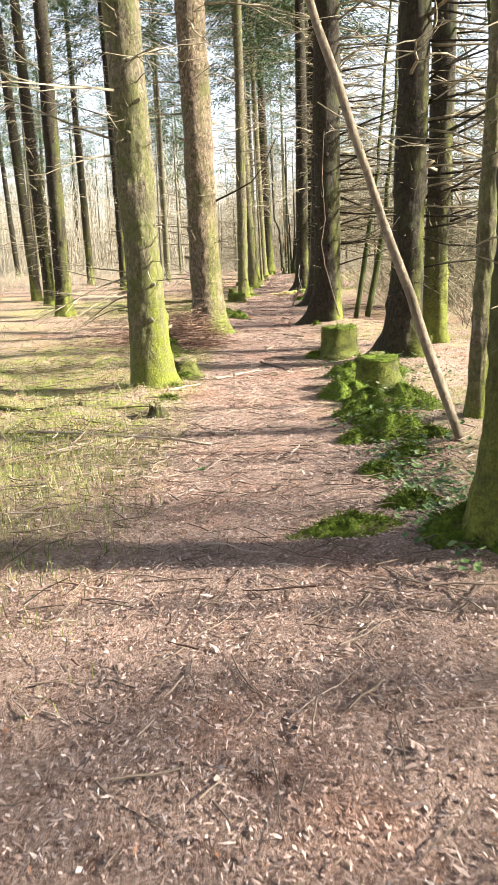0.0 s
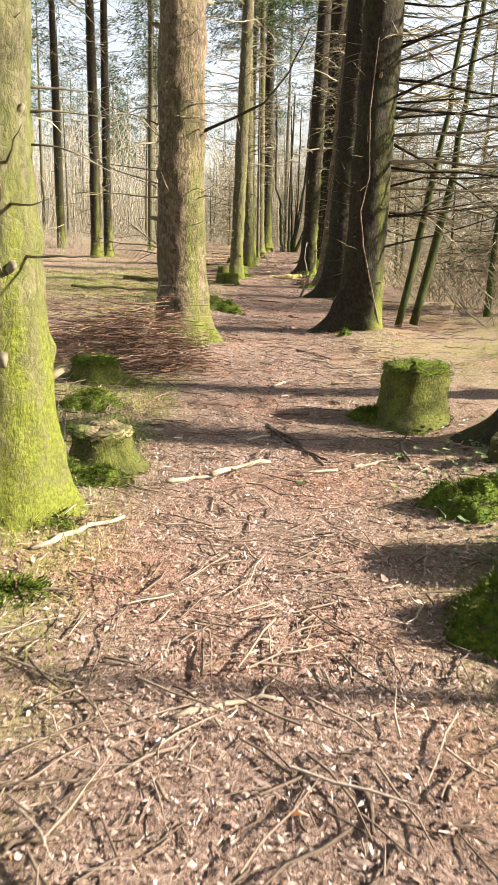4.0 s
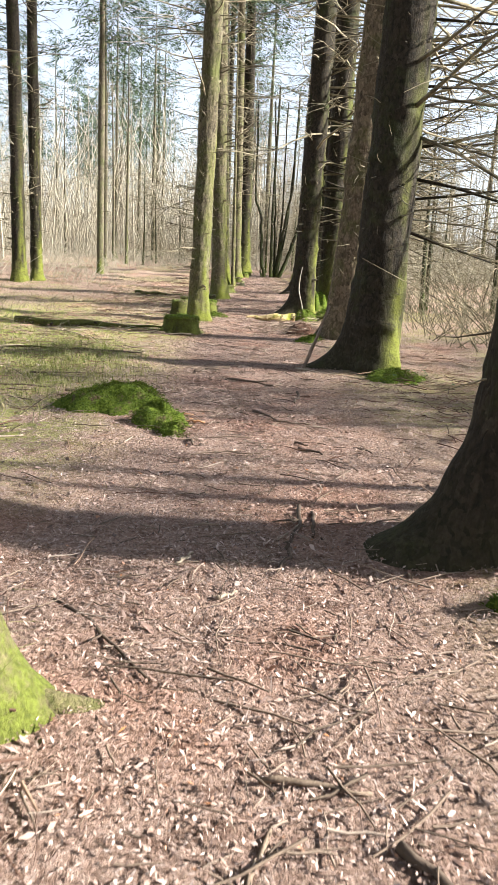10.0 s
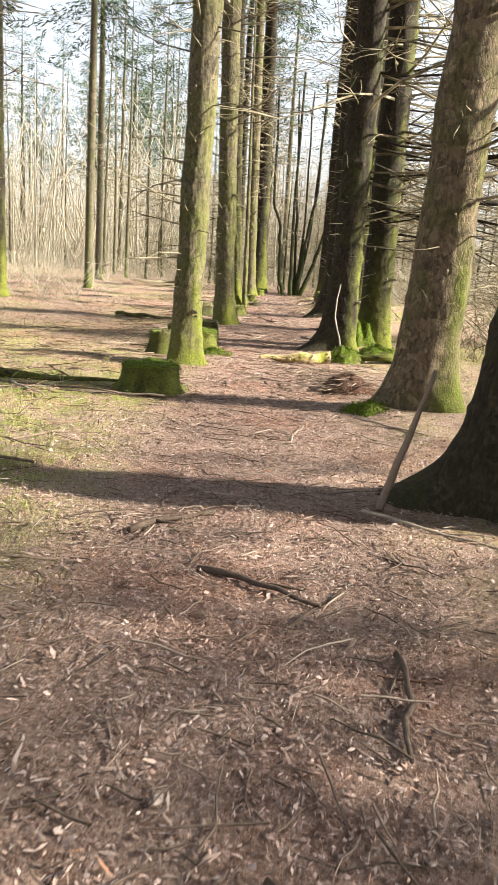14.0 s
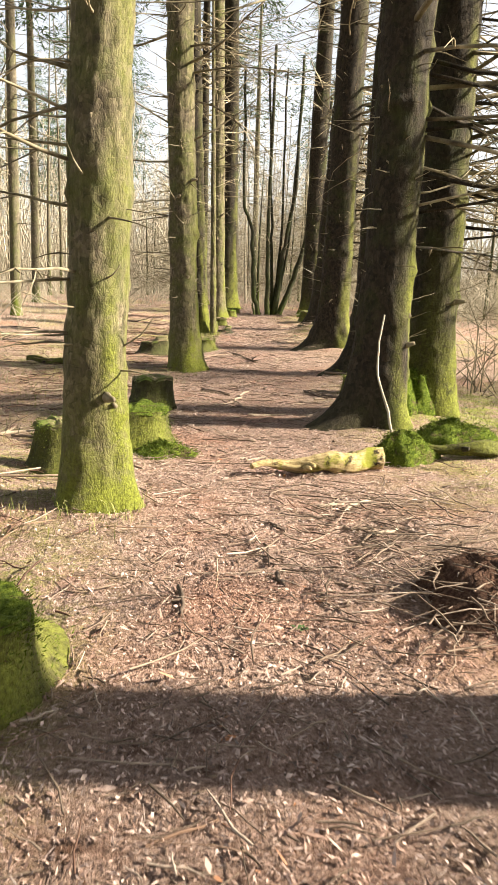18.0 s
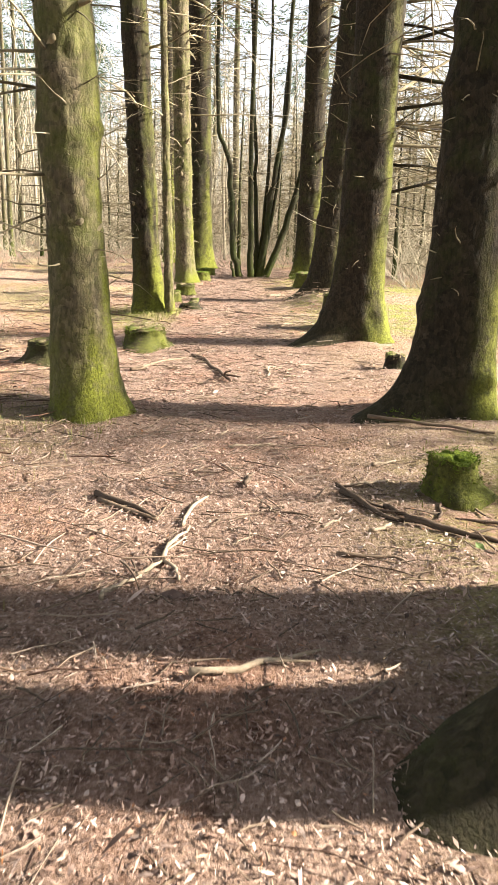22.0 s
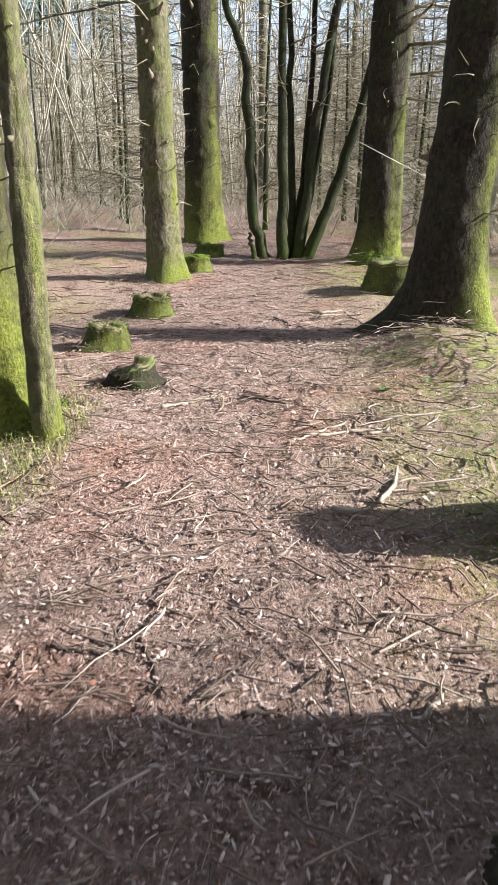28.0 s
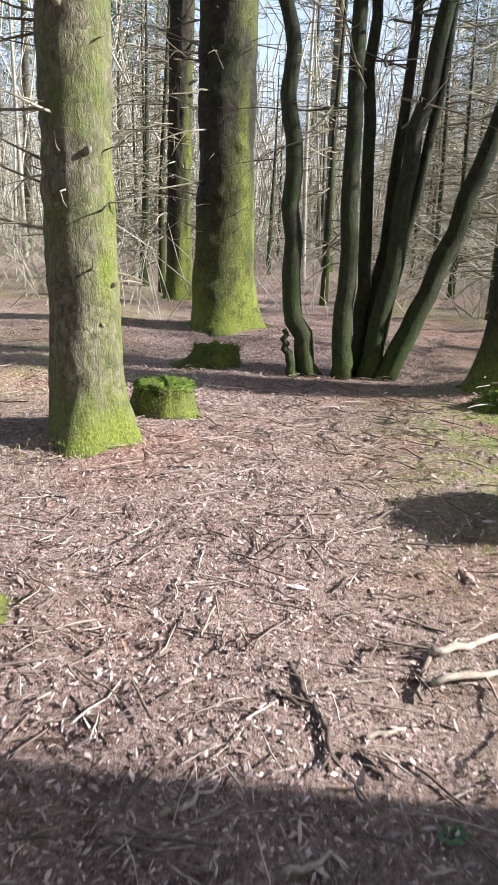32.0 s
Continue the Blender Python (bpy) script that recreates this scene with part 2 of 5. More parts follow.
class Build:
    """Collects vertices and faces for one mesh, with a moss weight on each vertex."""

    def __init__(self):
        self.v, self.f, self.w = [], [], []

    def tube(self, pts, radii, seg=8, caps=True, moss=0.0, lobes=None):
        """A swept tube along pts; lobes(i, angle) scales each ring."""
        pts = [Vector(p) for p in pts]
        n, base = len(pts), len(self.v)
        side = None
        for i, p in enumerate(pts):
            d = (pts[min(i + 1, n - 1)] - pts[max(i - 1, 0)]).normalized()
            if side is None:
                side = d.orthogonal().normalized()
            side = (side - d * side.dot(d)).normalized()
            up = d.cross(side)
            for j in range(seg):
                a = 2 * math.pi * j / seg
                r = radii[i] * (lobes(i, a) if lobes else 1)
                self.v.append(p + side * (r * math.cos(a)) + up * (r * math.sin(a)))
                self.w.append(moss)
        for i in range(n - 1):
            for j in range(seg):
                a, b = base + i * seg + j, base + i * seg + (j + 1) % seg
                self.f.append((a, b, b + seg, a + seg))
        if caps:
            self.f.append(tuple(range(base + seg - 1, base - 1, -1)))
            self.f.append(tuple(range(base + (n - 1) * seg, base + n * seg)))
        return self

    def mesh(self, name, material, smooth=True):
        me = bpy.data.meshes.new(name)
        me.from_pydata([tuple(v) for v in self.v], [], self.f)
        me.materials.append(material)
        if any(self.w):
            me.attributes.new("moss", "FLOAT", "POINT").data.foreach_set("value", self.w)
        if smooth:
            me.polygons.foreach_set("use_smooth", [True] * len(me.polygons))
        me.update()
        return me


def part(name, data, parent, label="", m=None):
    """Links a mesh as one part under a thing."""
    ob = new(name, data)
    ob.parent = parent
    if m is not None:
        ob.matrix_basis = m
    return tagged(ob, label)


def thing(name, x, y, z, label, category, group="", rz=0.0, s=1.0):
    ob = new(name)
    ob.empty_display_size = 0.1
    ob.matrix_basis = pose(x, y, z, 0, 0, rz) @ Matrix.Scale(s, 4)
    return tagged(ob, label, category, group)


def smooth01(a, b, v):
    u = min(1.0, max(0.0, (v - a) / (b - a)))
    return u * u * (3 - 2 * u)


def path_x(y):
    """The middle of the trodden path."""
    return 0.02 + 0.35 * smooth01(9, 20, y) + 0.55 * smooth01(20, 31, y) + 0.55 * smooth01(31, 40, y) + 0.1 * smooth01(40, 46, y)


def bowl(x, y):
    """The lie of the land without its small bumps."""
    z = 0.02 * smooth01(20, 27, y) + 0.14 * smooth01(26, 38, y) + 0.22 * smooth01(37, 46, y) + 0.3 * smooth01(46, 75, y)
    side = abs(x - path_x(y))
    return z + 0.025 * smooth01(0.5, 1.6, side) + 0.35 * smooth01(6, 40, side)


MOUNDS = []   # x, y, height, spread


def ground_z(x, y):
    z = bowl(x, y)
    side = abs(x - path_x(y))
    rough = 0.25 + 0.75 * smooth01(0.4, 1.5, side)
    z += rough * (0.07 * noise.noise((x * 0.9, y * 0.9, 1.7)) + 0.035 * noise.noise((x * 2.7, y * 2.7, 4.2))) + 0.012 * noise.noise((x * 8, y * 8, 9.1))
    for mx, my, h, s in MOUNDS:
        d2 = ((x - mx) ** 2 + (y - my) ** 2) / (s * s)
        if d2 < 6:
            z += h * math.exp(-d2)
    return z

# ---- the plan: trees beside the path (x, y, trunk width, lean x, lean y, bark, moss height) ----
NEAR = []


def spruce(*row):
    NEAR.append(row)


spruce("mossy", -1.03, 8.00, 0.35, -0.01, 0.0, BARK_PALE, 0.7)
spruce("plated", -0.73, 13.65, 0.49, -0.01, 0.0, BARK_PLATED, 0.5)
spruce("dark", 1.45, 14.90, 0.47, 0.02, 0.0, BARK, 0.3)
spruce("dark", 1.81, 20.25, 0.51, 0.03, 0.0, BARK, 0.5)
spruce("plated", 1.95, 23.10, 0.45, 0.05, 0.0, BARK_PLATED, 1.1)
spruce("pale", -0.20, 25.35, 0.30, 0.02, 0.0, BARK_PALE, 0.7)
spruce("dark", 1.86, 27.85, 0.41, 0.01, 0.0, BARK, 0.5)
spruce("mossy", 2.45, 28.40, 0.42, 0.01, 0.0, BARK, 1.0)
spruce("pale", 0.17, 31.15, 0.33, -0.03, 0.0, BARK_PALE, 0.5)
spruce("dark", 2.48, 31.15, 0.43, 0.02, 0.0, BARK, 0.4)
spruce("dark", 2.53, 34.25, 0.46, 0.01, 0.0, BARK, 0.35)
spruce("plain", 0.33, 36.70, 0.33, -0.03, 0.0, BARK, 0.5)
spruce("thin", 0.60, 36.45, 0.12, -0.02, 0.0, BARK_PALE, 0.4)
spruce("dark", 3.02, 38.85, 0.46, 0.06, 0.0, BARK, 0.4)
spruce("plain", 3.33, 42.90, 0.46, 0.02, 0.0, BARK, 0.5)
spruce("pale", 0.82, 41.60, 0.32, -0.02, 0.0, BARK_PALE, 0.4)
spruce("mossy", 1.18, 45.50, 0.52, -0.01, 0.0, BARK, 1.0)
spruce("plain", 0.40, 48.0, 0.29, 0.0, 0.0, BARK, 0.6)
spruce("plain", -4.50, 19.2, 0.35, 0.01, 0.0, BARK, 0.5)
spruce("plain", -6.50, 26.0, 0.37, -0.02, 0.0, BARK, 0.5)
spruce("plain", -5.30, 34.0, 0.35, -0.01, 0.0, BARK, 0.6)
spruce("plain", -4.95, 34.6, 0.30, 0.0, 0.0, BARK, 0.5)
spruce("dark", 1.82, 9.35, 0.35, 0.03, 0.0, BARK, 0.4)
spruce("mossy", 2.50, 10.8, 0.30, 0.02, 0.0, BARK, 1.2)
spruce("mossy", 1.12, 3.2, 0.30, 0.02, 0.0, BARK, 1.0)
spruce("thin", 1.62, 5.65, 0.14, 0.02, 0.0, BARK_PALE, 0.4)
for kind, x, y, w, *_ in NEAR:
    MOUNDS.append((x, y, 0.03 if kind == "thin" else 0.045, 0.55))

MOUNDS.append((-1.15, 12.6, 0.2, 0.5))
MOUNDS.append((2.95, 38.1, 0.2, 0.5))

# ---- ground: one sheet to the horizon ----


def spread(lo, hi, step, far, grow=1.22):
    out = list(np.arange(lo, hi + step / 2, step))
    s, a, b = step, lo, hi
    left, right = [], []
    while b < far:
        s *= grow
        a, b = a - s, b + s
        left.append(a)
        right.append(b)
    return left[::-1] + out + right


def moss_at(x, y):
    """How green the floor is."""
    side = abs(x - path_x(y))
    g = 0.45 * smooth01(0.55, 1.5, side) * (0.25 + 0.75 * smooth01(-0.1, 0.25, noise.noise((x * 0.55, y * 0.55, 3.3))))
    for px, py, r, a in ((-0.9, 9.9, 1.3, 0.9), (-1.9, 6.5, 1.6, 0.9), (-1.4, 11.2, 1.2, 0.9), (1.2, 7.0, 0.9, 0.9), (-2.0, 20.5, 1.8, 1.0), (-1.6, 17.0, 1.0, 0.5), (2.6, 13.5, 1.0, 0.4), (-0.7, 23.6, 1.0, 0.9), (3.2, 28.5, 1.6, 1.0), (0.3, 36.0, 0.7, 0.7), (3.6, 36.5, 1.6, 0.9), (-3.5, 9.0, 2.5, 1.0), (-4.0, 24.0, 3.0, 0.8), (3.9, 41.5, 1.5, 0.9)):
        g += a * math.exp(-((x - px) ** 2 + (y - py) ** 2) / (r * r)) * smooth01(0.3, 0.9, side)
    return min(1.0, g)


def build_ground():
    xs, ys = spread(-4.0, 5.5, 0.085, 420), spread(-1.5, 49.0, 0.085, 460)
    nx, ny = len(xs), len(ys)
    verts, moss = [], []
    for y in ys:
        for x in xs:
            near = -12 < x < 14 and -10 < y < 70
            verts.append((x, y, ground_z(x, y) if near else bowl(x, min(max(y, -10), 120))))
            moss.append(moss_at(x, y) if near else 0.35)
    faces = [(j * nx + i, j * nx + i + 1, (j + 1) * nx + i + 1, (j + 1) * nx + i) for j in range(ny - 1) for i in range(nx - 1)]
    me = bpy.data.meshes.new("ground")
    me.from_pydata(verts, [], faces)
    me.attributes.new("moss", "FLOAT", "POINT").data.foreach_set("value", moss)
    me.polygons.foreach_set("use_smooth", [True] * len(me.polygons))
    me.materials.append(GROUND)
    me.update()
    return tagged(new("ground", me), "brown forest floor of trodden leaf litter with moss patches", "ground", kind="structure")


build_ground()

# ---- trees ----


def trunk_mesh(rng, w, lean, height, moss_h, bark, fine, roots, spread_foot=0.3):
    """A tapered trunk with a flared, lobed foot and uneven bark."""
    b = Build()
    seg = 56 if fine else 28
    zs = []
    z = -0.12
    while z < height:
        zs.append(z)
        z += (0.035 if z < 2.6 else 0.12 if z < 5.5 else 0.9) if fine else (0.09 if z < 1 else 0.35 if z < 6 else 1.2)
    zs.append(height)
    ph = [rng.uniform(0, 6.28) for _ in range(3)]
    off = rng.uniform(0, 90)
    bend, ring = rng.uniform(-0.05, 0.05), off % 0.42      # whorls of old branch knots
    r0 = w / 2
    for z in zs:
        t = max(0.0, z) / height
        r = r0 * (1.04 - 0.02 * max(0, z)) if z < 6 else r0 * 0.92 * (1 - (z - 6) / max(0.5, height - 6) * 0.94)
        if height < 13:
            r = r0 * (1.02 - 0.95 * t)
        fl = math.exp(-max(0, z) / (0.16 + 0.3 * w))
        cx, cy = lean[0] * max(z, 0) + bend * math.sin(t * 5), lean[1] * max(z, 0) + bend * math.cos(t * 4) - bend
        for j in range(seg):
            a = 2 * math.pi * j / seg
            lobe = sum(max(0.0, math.cos(a - ra)) ** (5 if amt > 0.7 else 6) * amt for ra, amt in roots)
            rr = r * (1 + 0.24 * fl) + spread_foot * lobe * (0.5 * math.exp(-max(0, z + 0.12) / 0.12) + 0.5 * math.exp(-max(0, z + 0.12) / 0.32)) + r0 * 0.05 * math.sin(3 * a + ph[0] + z * 0.3) * (0.4 + fl)
            if z < 5.6:
                q = (math.cos(a) * r * 9, math.sin(a) * r * 9, z * 6 + off)
                rr += r0 * 0.11 * noise.noise((q[0] * 0.4, q[1] * 0.4, q[2] * 0.3))
                if fine:
                    rr += 0.3 * r0 * max(0.0, noise.noise((math.cos(a) * 1.7 + off, math.sin(a) * 1.7, math.floor((z + ring) / 0.42) * 3.1)) - 0.1) * math.exp(-(((z + ring) % 0.42 - 0.21) / 0.055) ** 2)
                    rr += 0.011 * noise.noise((q[0] * 2.2, q[1] * 2.2, q[2] * 1.5)) + 0.006 * noise.noise((q[0] * 5, q[1] * 5, q[2] * 3.5))
            b.v.append((cx + rr * math.cos(a), cy + rr * math.sin(a), z))
            m = math.exp(-max(0, z) / (moss_h * 0.6 + 0.05)) * 1.25 - 0.12 + 0.25 * noise.noise((math.cos(a) * 1.3 + off, math.sin(a) * 1.3, z * 1.1))
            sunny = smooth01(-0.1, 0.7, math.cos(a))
            if spread_foot > 0.5:      # moss held to the sun side, so the shaded side stays dark
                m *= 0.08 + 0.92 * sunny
            # real side moss, strengthened so its colour carries the trunk's sunlit brightness
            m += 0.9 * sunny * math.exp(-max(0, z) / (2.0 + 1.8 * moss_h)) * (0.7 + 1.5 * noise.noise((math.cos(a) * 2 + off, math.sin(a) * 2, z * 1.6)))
            b.w.append(min(1, max(0, m)))
    n = len(zs)
    for i in range(n - 1):
        for j in range(seg):
            p, q = i * seg + j, i * seg + (j + 1) % seg
            b.f.append((p, q, q + seg, p + seg))
    b.f.append(tuple(range((n - 1) * seg, n * seg)))
    return b.mesh("trunk", bark)


def limb_points(rng, start, heading, length, rise, sag, steps=6):
    """A crooked branch: starts level or rising, then sags or turns up."""
    pts, p = [Vector(start)], Vector(start)
    d = Vector((math.cos(heading), math.sin(heading), rise)).normalized()
    for i in range(steps):
        d = (d + Vector((rng.gauss(0, 0.14), rng.gauss(0, 0.14), sag / steps + rng.gauss(0, 0.09)))).normalized()
        p = p + d * (length / steps)
        pts.append(p.copy())
    return pts


def limb(b, rng, w, lean, z, h, ln, twigs, side=None, sag=None, thick=0.0062):
    """One dead limb; its side twigs go to a second mesh."""
    side = b if side is None else side
    r = w * 0.40
    s = (lean[0] * z + r * math.cos(h), lean[1] * z + r * math.sin(h), z)
    pts = limb_points(rng, s, h, ln, rng.uniform(-0.25, 0.4), rng.uniform(-0.5, 0.35) if sag is None else sag)
    r0 = 0.004 + thick * ln + 0.003 * rng.random()
    b.tube(pts, [r0 * (1 - 0.82 * i / (len(pts) - 1)) for i in range(len(pts))], 4)
    if ln > 0.4:
        for _ in range(rng.randint(2, twigs + 2)):
            q = pts[rng.randint(1, len(pts) - 2)]
            hh = h + rng.choice((-1, 1)) * rng.uniform(0.4, 1.1)
            tp = limb_points(rng, q, hh, ln * rng.uniform(0.15, 0.5), rng.uniform(-0.3, 0.3), rng.uniform(-0.6, 0.3), 3)
            side.tube(tp, [max(0.0025, r0 * 0.45) * (1 - 0.7 * k / 3) for k in range(4)], 3, caps=False)
    return b


def dead_branches(rng, w, lean, z0, z1, count, length, twigs=3):
    """The many fine dead whorls of a spruce."""
    b = Build()
    for _ in range(count):
        z = rng.uniform(z0, z1)
        limb(b, rng, w, lean, z, rng.uniform(0, 2 * math.pi), length * rng.uniform(0.25, 1.15), twigs)
    return b.mesh("dead_branches", BRANCH)


def stub_mesh(seed):
    """A short broken branch stub pointing along x."""
    rng = random.Random(seed)
    ln, r = rng.choice((0.02, 0.03, 0.045, 0.09)), rng.uniform(0.009, 0.016)
    pts = [(-0.03, 0, 0), (0.0, 0, 0), (ln * 0.6, rng.gauss(0, 0.004), 0.004), (ln, rng.gauss(0, 0.006), 0.01)]
    return Build().tube(pts, [r * 2.1, r * 1.5, r * 0.9, r * 0.55], 7, lobes=lambda i, a: 1 + 0.2 * math.sin(2 * a + seed) + 0.1 * math.sin(5 * a + i)).mesh("branch_stub", BRANCH)


STUBS = [stub_mesh(k) for k in range(9)]


def crown_mesh(rng, z0, z1, reach, limbs, dense):
    """Live spruce boughs: drooping limbs carrying many small needle sprays."""
    b = Build()
    for k in range(limbs):
        u = (k + rng.random()) / limbs
        z, h = z0 + (z1 - z0) * u, rng.uniform(0, 2 * math.pi)
        ln = reach * (1 - u) ** 0.7 * rng.uniform(0.6, 1.1) + 0.3
        pts = limb_points(rng, (0, 0, z), h, ln, 0.05, -0.35, 5)
        for _ in range(int(dense * (0.5 + ln / reach))):
            i = rng.randint(1, 5)
            c = pts[i] + Vector((rng.gauss(0, 0.16), rng.gauss(0, 0.16), rng.gauss(-0.08, 0.12)))
            d = Vector((math.cos(h) + rng.gauss(0, 0.6), math.sin(h) + rng.gauss(0, 0.6), rng.uniform(-0.9, 0.1))).normalized() * rng.uniform(0.12, 0.36)
            s = d.cross(Vector((rng.gauss(0, 1), rng.gauss(0, 1), 1))).normalized() * rng.uniform(0.010, 0.026)
            n = len(b.v)
            b.v += [c - s * 0.4, c + d * 0.5 - s, c + d, c + d * 0.5 + s]
            b.f.append((n, n + 1, n + 2, n + 3))
    return b.mesh("crown", NEEDLES, smooth=False)


CROWNS = [crown_mesh(random.Random(40 + i), 9.5, 21.0, 3.3, 120, 90) for i in range(3)]
FAR_CROWNS = [crown_mesh(random.Random(60 + i), 7.5, 17.5, 2.1, 60, 60) for i in range(3)]
SAY = {
    "mossy": "thick spruce trunk with bright moss on its flared foot",
    "plated": "thick spruce trunk with flaking plated bark and mossy roots",
    "dark": "dark spruce trunk with a wide flared root foot",
    "pale": "pale greenish spruce trunk with knots and mossy foot",
    "plain": "straight spruce trunk with grey-brown bark and dead twigs",
    "thin": "thin pale young tree trunk beside the path",
}


def near_tree(index, kind, x, y, w, lx, ly, bark, moss_h):
    rng = random.Random(500 + index)
    tree = thing("spruce_tree", x, y, bowl(x, y) + 0.02, SAY[kind], "tree", "spruces along the path")
    side = math.atan2(0, path_x(y) - x)
    roots = [(side + rng.uniform(-0.5, 0.5), rng.uniform(0.72, 0.85) if kind == "dark" else rng.uniform(0.5, 0.69)), (side + 2.2 + rng.uniform(-0.4, 0.4), rng.uniform(0.2, 0.5)), (side - 2.0 + rng.uniform(-0.4, 0.4), rng.uniform(0.2, 0.5)), (side + rng.uniform(-1.6, -1.0), rng.uniform(0.2, 0.5))]
    if kind == "thin":
        roots = []
    lean = (lx, ly)
    height = 9.0 if kind == "thin" else 21.0
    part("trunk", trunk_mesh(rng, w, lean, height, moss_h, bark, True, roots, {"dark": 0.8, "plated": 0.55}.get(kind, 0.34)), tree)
    for _ in range(6 if kind == "thin" else 22):
        z, h = rng.uniform(0.5, 4.2), rng.uniform(0, 360)
        c, s = math.cos(radians(h)), math.sin(radians(h))
        part("branch_stub", rng.choice(STUBS), tree, m=pose(lx * z + c * w * 0.43, s * w * 0.43, z, 0, rng.uniform(-25, 10), h) @ Matrix.Scale(rng.uniform(0.4, 0.7) if kind == "thin" else rng.uniform(0.7, 1.6), 4))
    far_side = x < -3
    right = x > path_x(y)
    for n in range(6 if kind == "thin" else 22 if far_side else 30 if right else 26):
        z = 1.5 + 4.5 * ((n + rng.random()) / (30 if right else 26)) ** 0.8 * (1.2 if far_side else 1)
        h = rng.gauss(0.0, 0.9) if x > path_x(y) else rng.uniform(0, 6.28)
        if x < path_x(y):
            z += 0.8
        ln = rng.uniform(0.5, 1.0) if kind == "thin" else rng.uniform(1.0, 3.2) if right else rng.uniform(0.4, 1.3) if far_side else rng.uniform(0.5, 2.3)
        if z < 2.4 and abs(x + ln * math.cos(h) - path_x(y)) < 1.0 or z < 2.0 and abs(x - path_x(y)) < 1.6 and math.cos(h) * (path_x(y) - x) > -0.3:
            ln = 0.25
        spray = Build()
        bough = part("dead_branch", limb(Build(), rng, w, lean, z, h, ln, 8, spray).mesh("dead_branch", BRANCH), tree)
        if spray.v:
            tagged(part("twig_spray", spray.mesh("twig_spray", BRANCH), bough), kind="stuff")
    tagged(part("upper_tangle", dead_branches(rng, w * 0.9, lean, 4.5, 10.0, 8 if kind == "thin" else 40, 0.8 if kind == "thin" else 1.6), tree), kind="stuff")
    spikes = Build()
    for _ in range(24 if kind == "thin" else 95):
        z = rng.uniform(0.7, 5.0)
        limb(spikes, rng, w, lean, z, rng.uniform(0, 6.28), rng.uniform(0.06, 0.38), 1, thick=0.004)
    for _ in range(0 if right or kind == "thin" else 14):
        limb(spikes, rng, w, lean, rng.uniform(0.8, 2.6), rng.gauss(3.3, 0.6), rng.uniform(0.35, 1.1), 4, thick=0.006)
    tagged(part("twig_spray", spikes.mesh("twig_spray", BRANCH), tree), kind="stuff")
    if kind != "thin":
        part("crown", CROWNS[index % 3], tree, m=pose(lx * 10, 0, 0, 0, 0, 77 * index))
        for ra, amt in roots:
            if amt > 0.35:
                b = Build()
                p0 = Vector((math.cos(ra) * w * 0.6, math.sin(ra) * w * 0.6, 0.01))
                ln = w * rng.uniform(0.7, 1.2) * (amt + 0.4)
                pts = [p0 + Vector((math.cos(ra + 0.25 * u * u), math.sin(ra + 0.25 * u * u), 0)) * ln * u + Vector((0, 0, -0.14 * u)) for u in (0, 0.25, 0.5, 0.75, 1.0)]
                b.tube(pts, [w * 0.15, w * 0.13, w * 0.10, w * 0.07, w * 0.03], 12, moss=0.12 if kind == "dark" else 0.45)
                part("root", b.mesh("root", bark), tree)
    return tree


TREES = [near_tree(i, *row) for i, row in enumerate(NEAR)]


def dead_bough(i, z, heading, length, rise):
    """A long dark dead bough with its fine side twigs."""
    _, x, y, w, lx, ly, *_ = NEAR[i]
    rng, spray = random.Random(int(i * 100 + z * 37)), Build()
    b = limb(Build(), rng, w, (lx, ly), z, heading, length, 20, spray, rise, 0.0062)
    bough = part("dead_bough", b.mesh("dead_bough", BARK), TREES[i])
    tagged(part("twig_spray", spray.mesh("twig_spray", BRANCH), bough), kind="stuff")


for i in (2, 3, 4, 6, 7, 9, 10, 13, 22, 23):
    rb = random.Random(70 + i)
    for z in (1.5, 1.75, 2.05, 2.3, 2.6, 2.8, 3.0, 3.4, 3.8) + ((1.1, 1.35, 1.55, 1.9, 2.45, 2.8, 3.2, 3.7, 4.0, 4.4, 4.8) if i in (2, 22) else ()):
        dead_bough(i, z + rb.uniform(-0.1, 0.1), rb.uniform(-0.5, 0.45), rb.uniform(1.5, 3.0), rb.uniform(-0.3, 0.5))


# ---- extra limbs, stems and the leaning pole ----


def bent(name, label, category, r0, r1, material, *pts, group="", moss=0.0, seg=9):
    """A crooked pole or stem through a few points (relative to the first, which stands on the ground)."""
    x, y, z = pts[0]
    t = thing(name, x, y, z, label, category, group)
    fine = []
    for a, c in zip(pts, pts[1:]):
        for k in range(4):
            fine.append(Vector(a).lerp(Vector(c), k / 4) - Vector(pts[0]))
    fine.append(Vector(pts[-1]) - Vector(pts[0]))
    rr = random.Random(int(1000 * abs(x + y)))
    for k in range(1, len(fine) - 1):
        fine[k] += Vector((rr.gauss(0, 0.6), rr.gauss(0, 0.6), rr.gauss(0, 0.3))) * r0 * 0.35
    n = len(fine) - 1
    b = Build().tube(fine, [r0 + (r1 - r0) * k / n for k in range(n + 1)], seg, moss=moss, lobes=lambda i, a: 1 + 0.08 * math.sin(2 * a + i) + 0.05 * math.sin(5 * a + 2 * i))
    part("stem", b.mesh("stem", material), t)
    return t


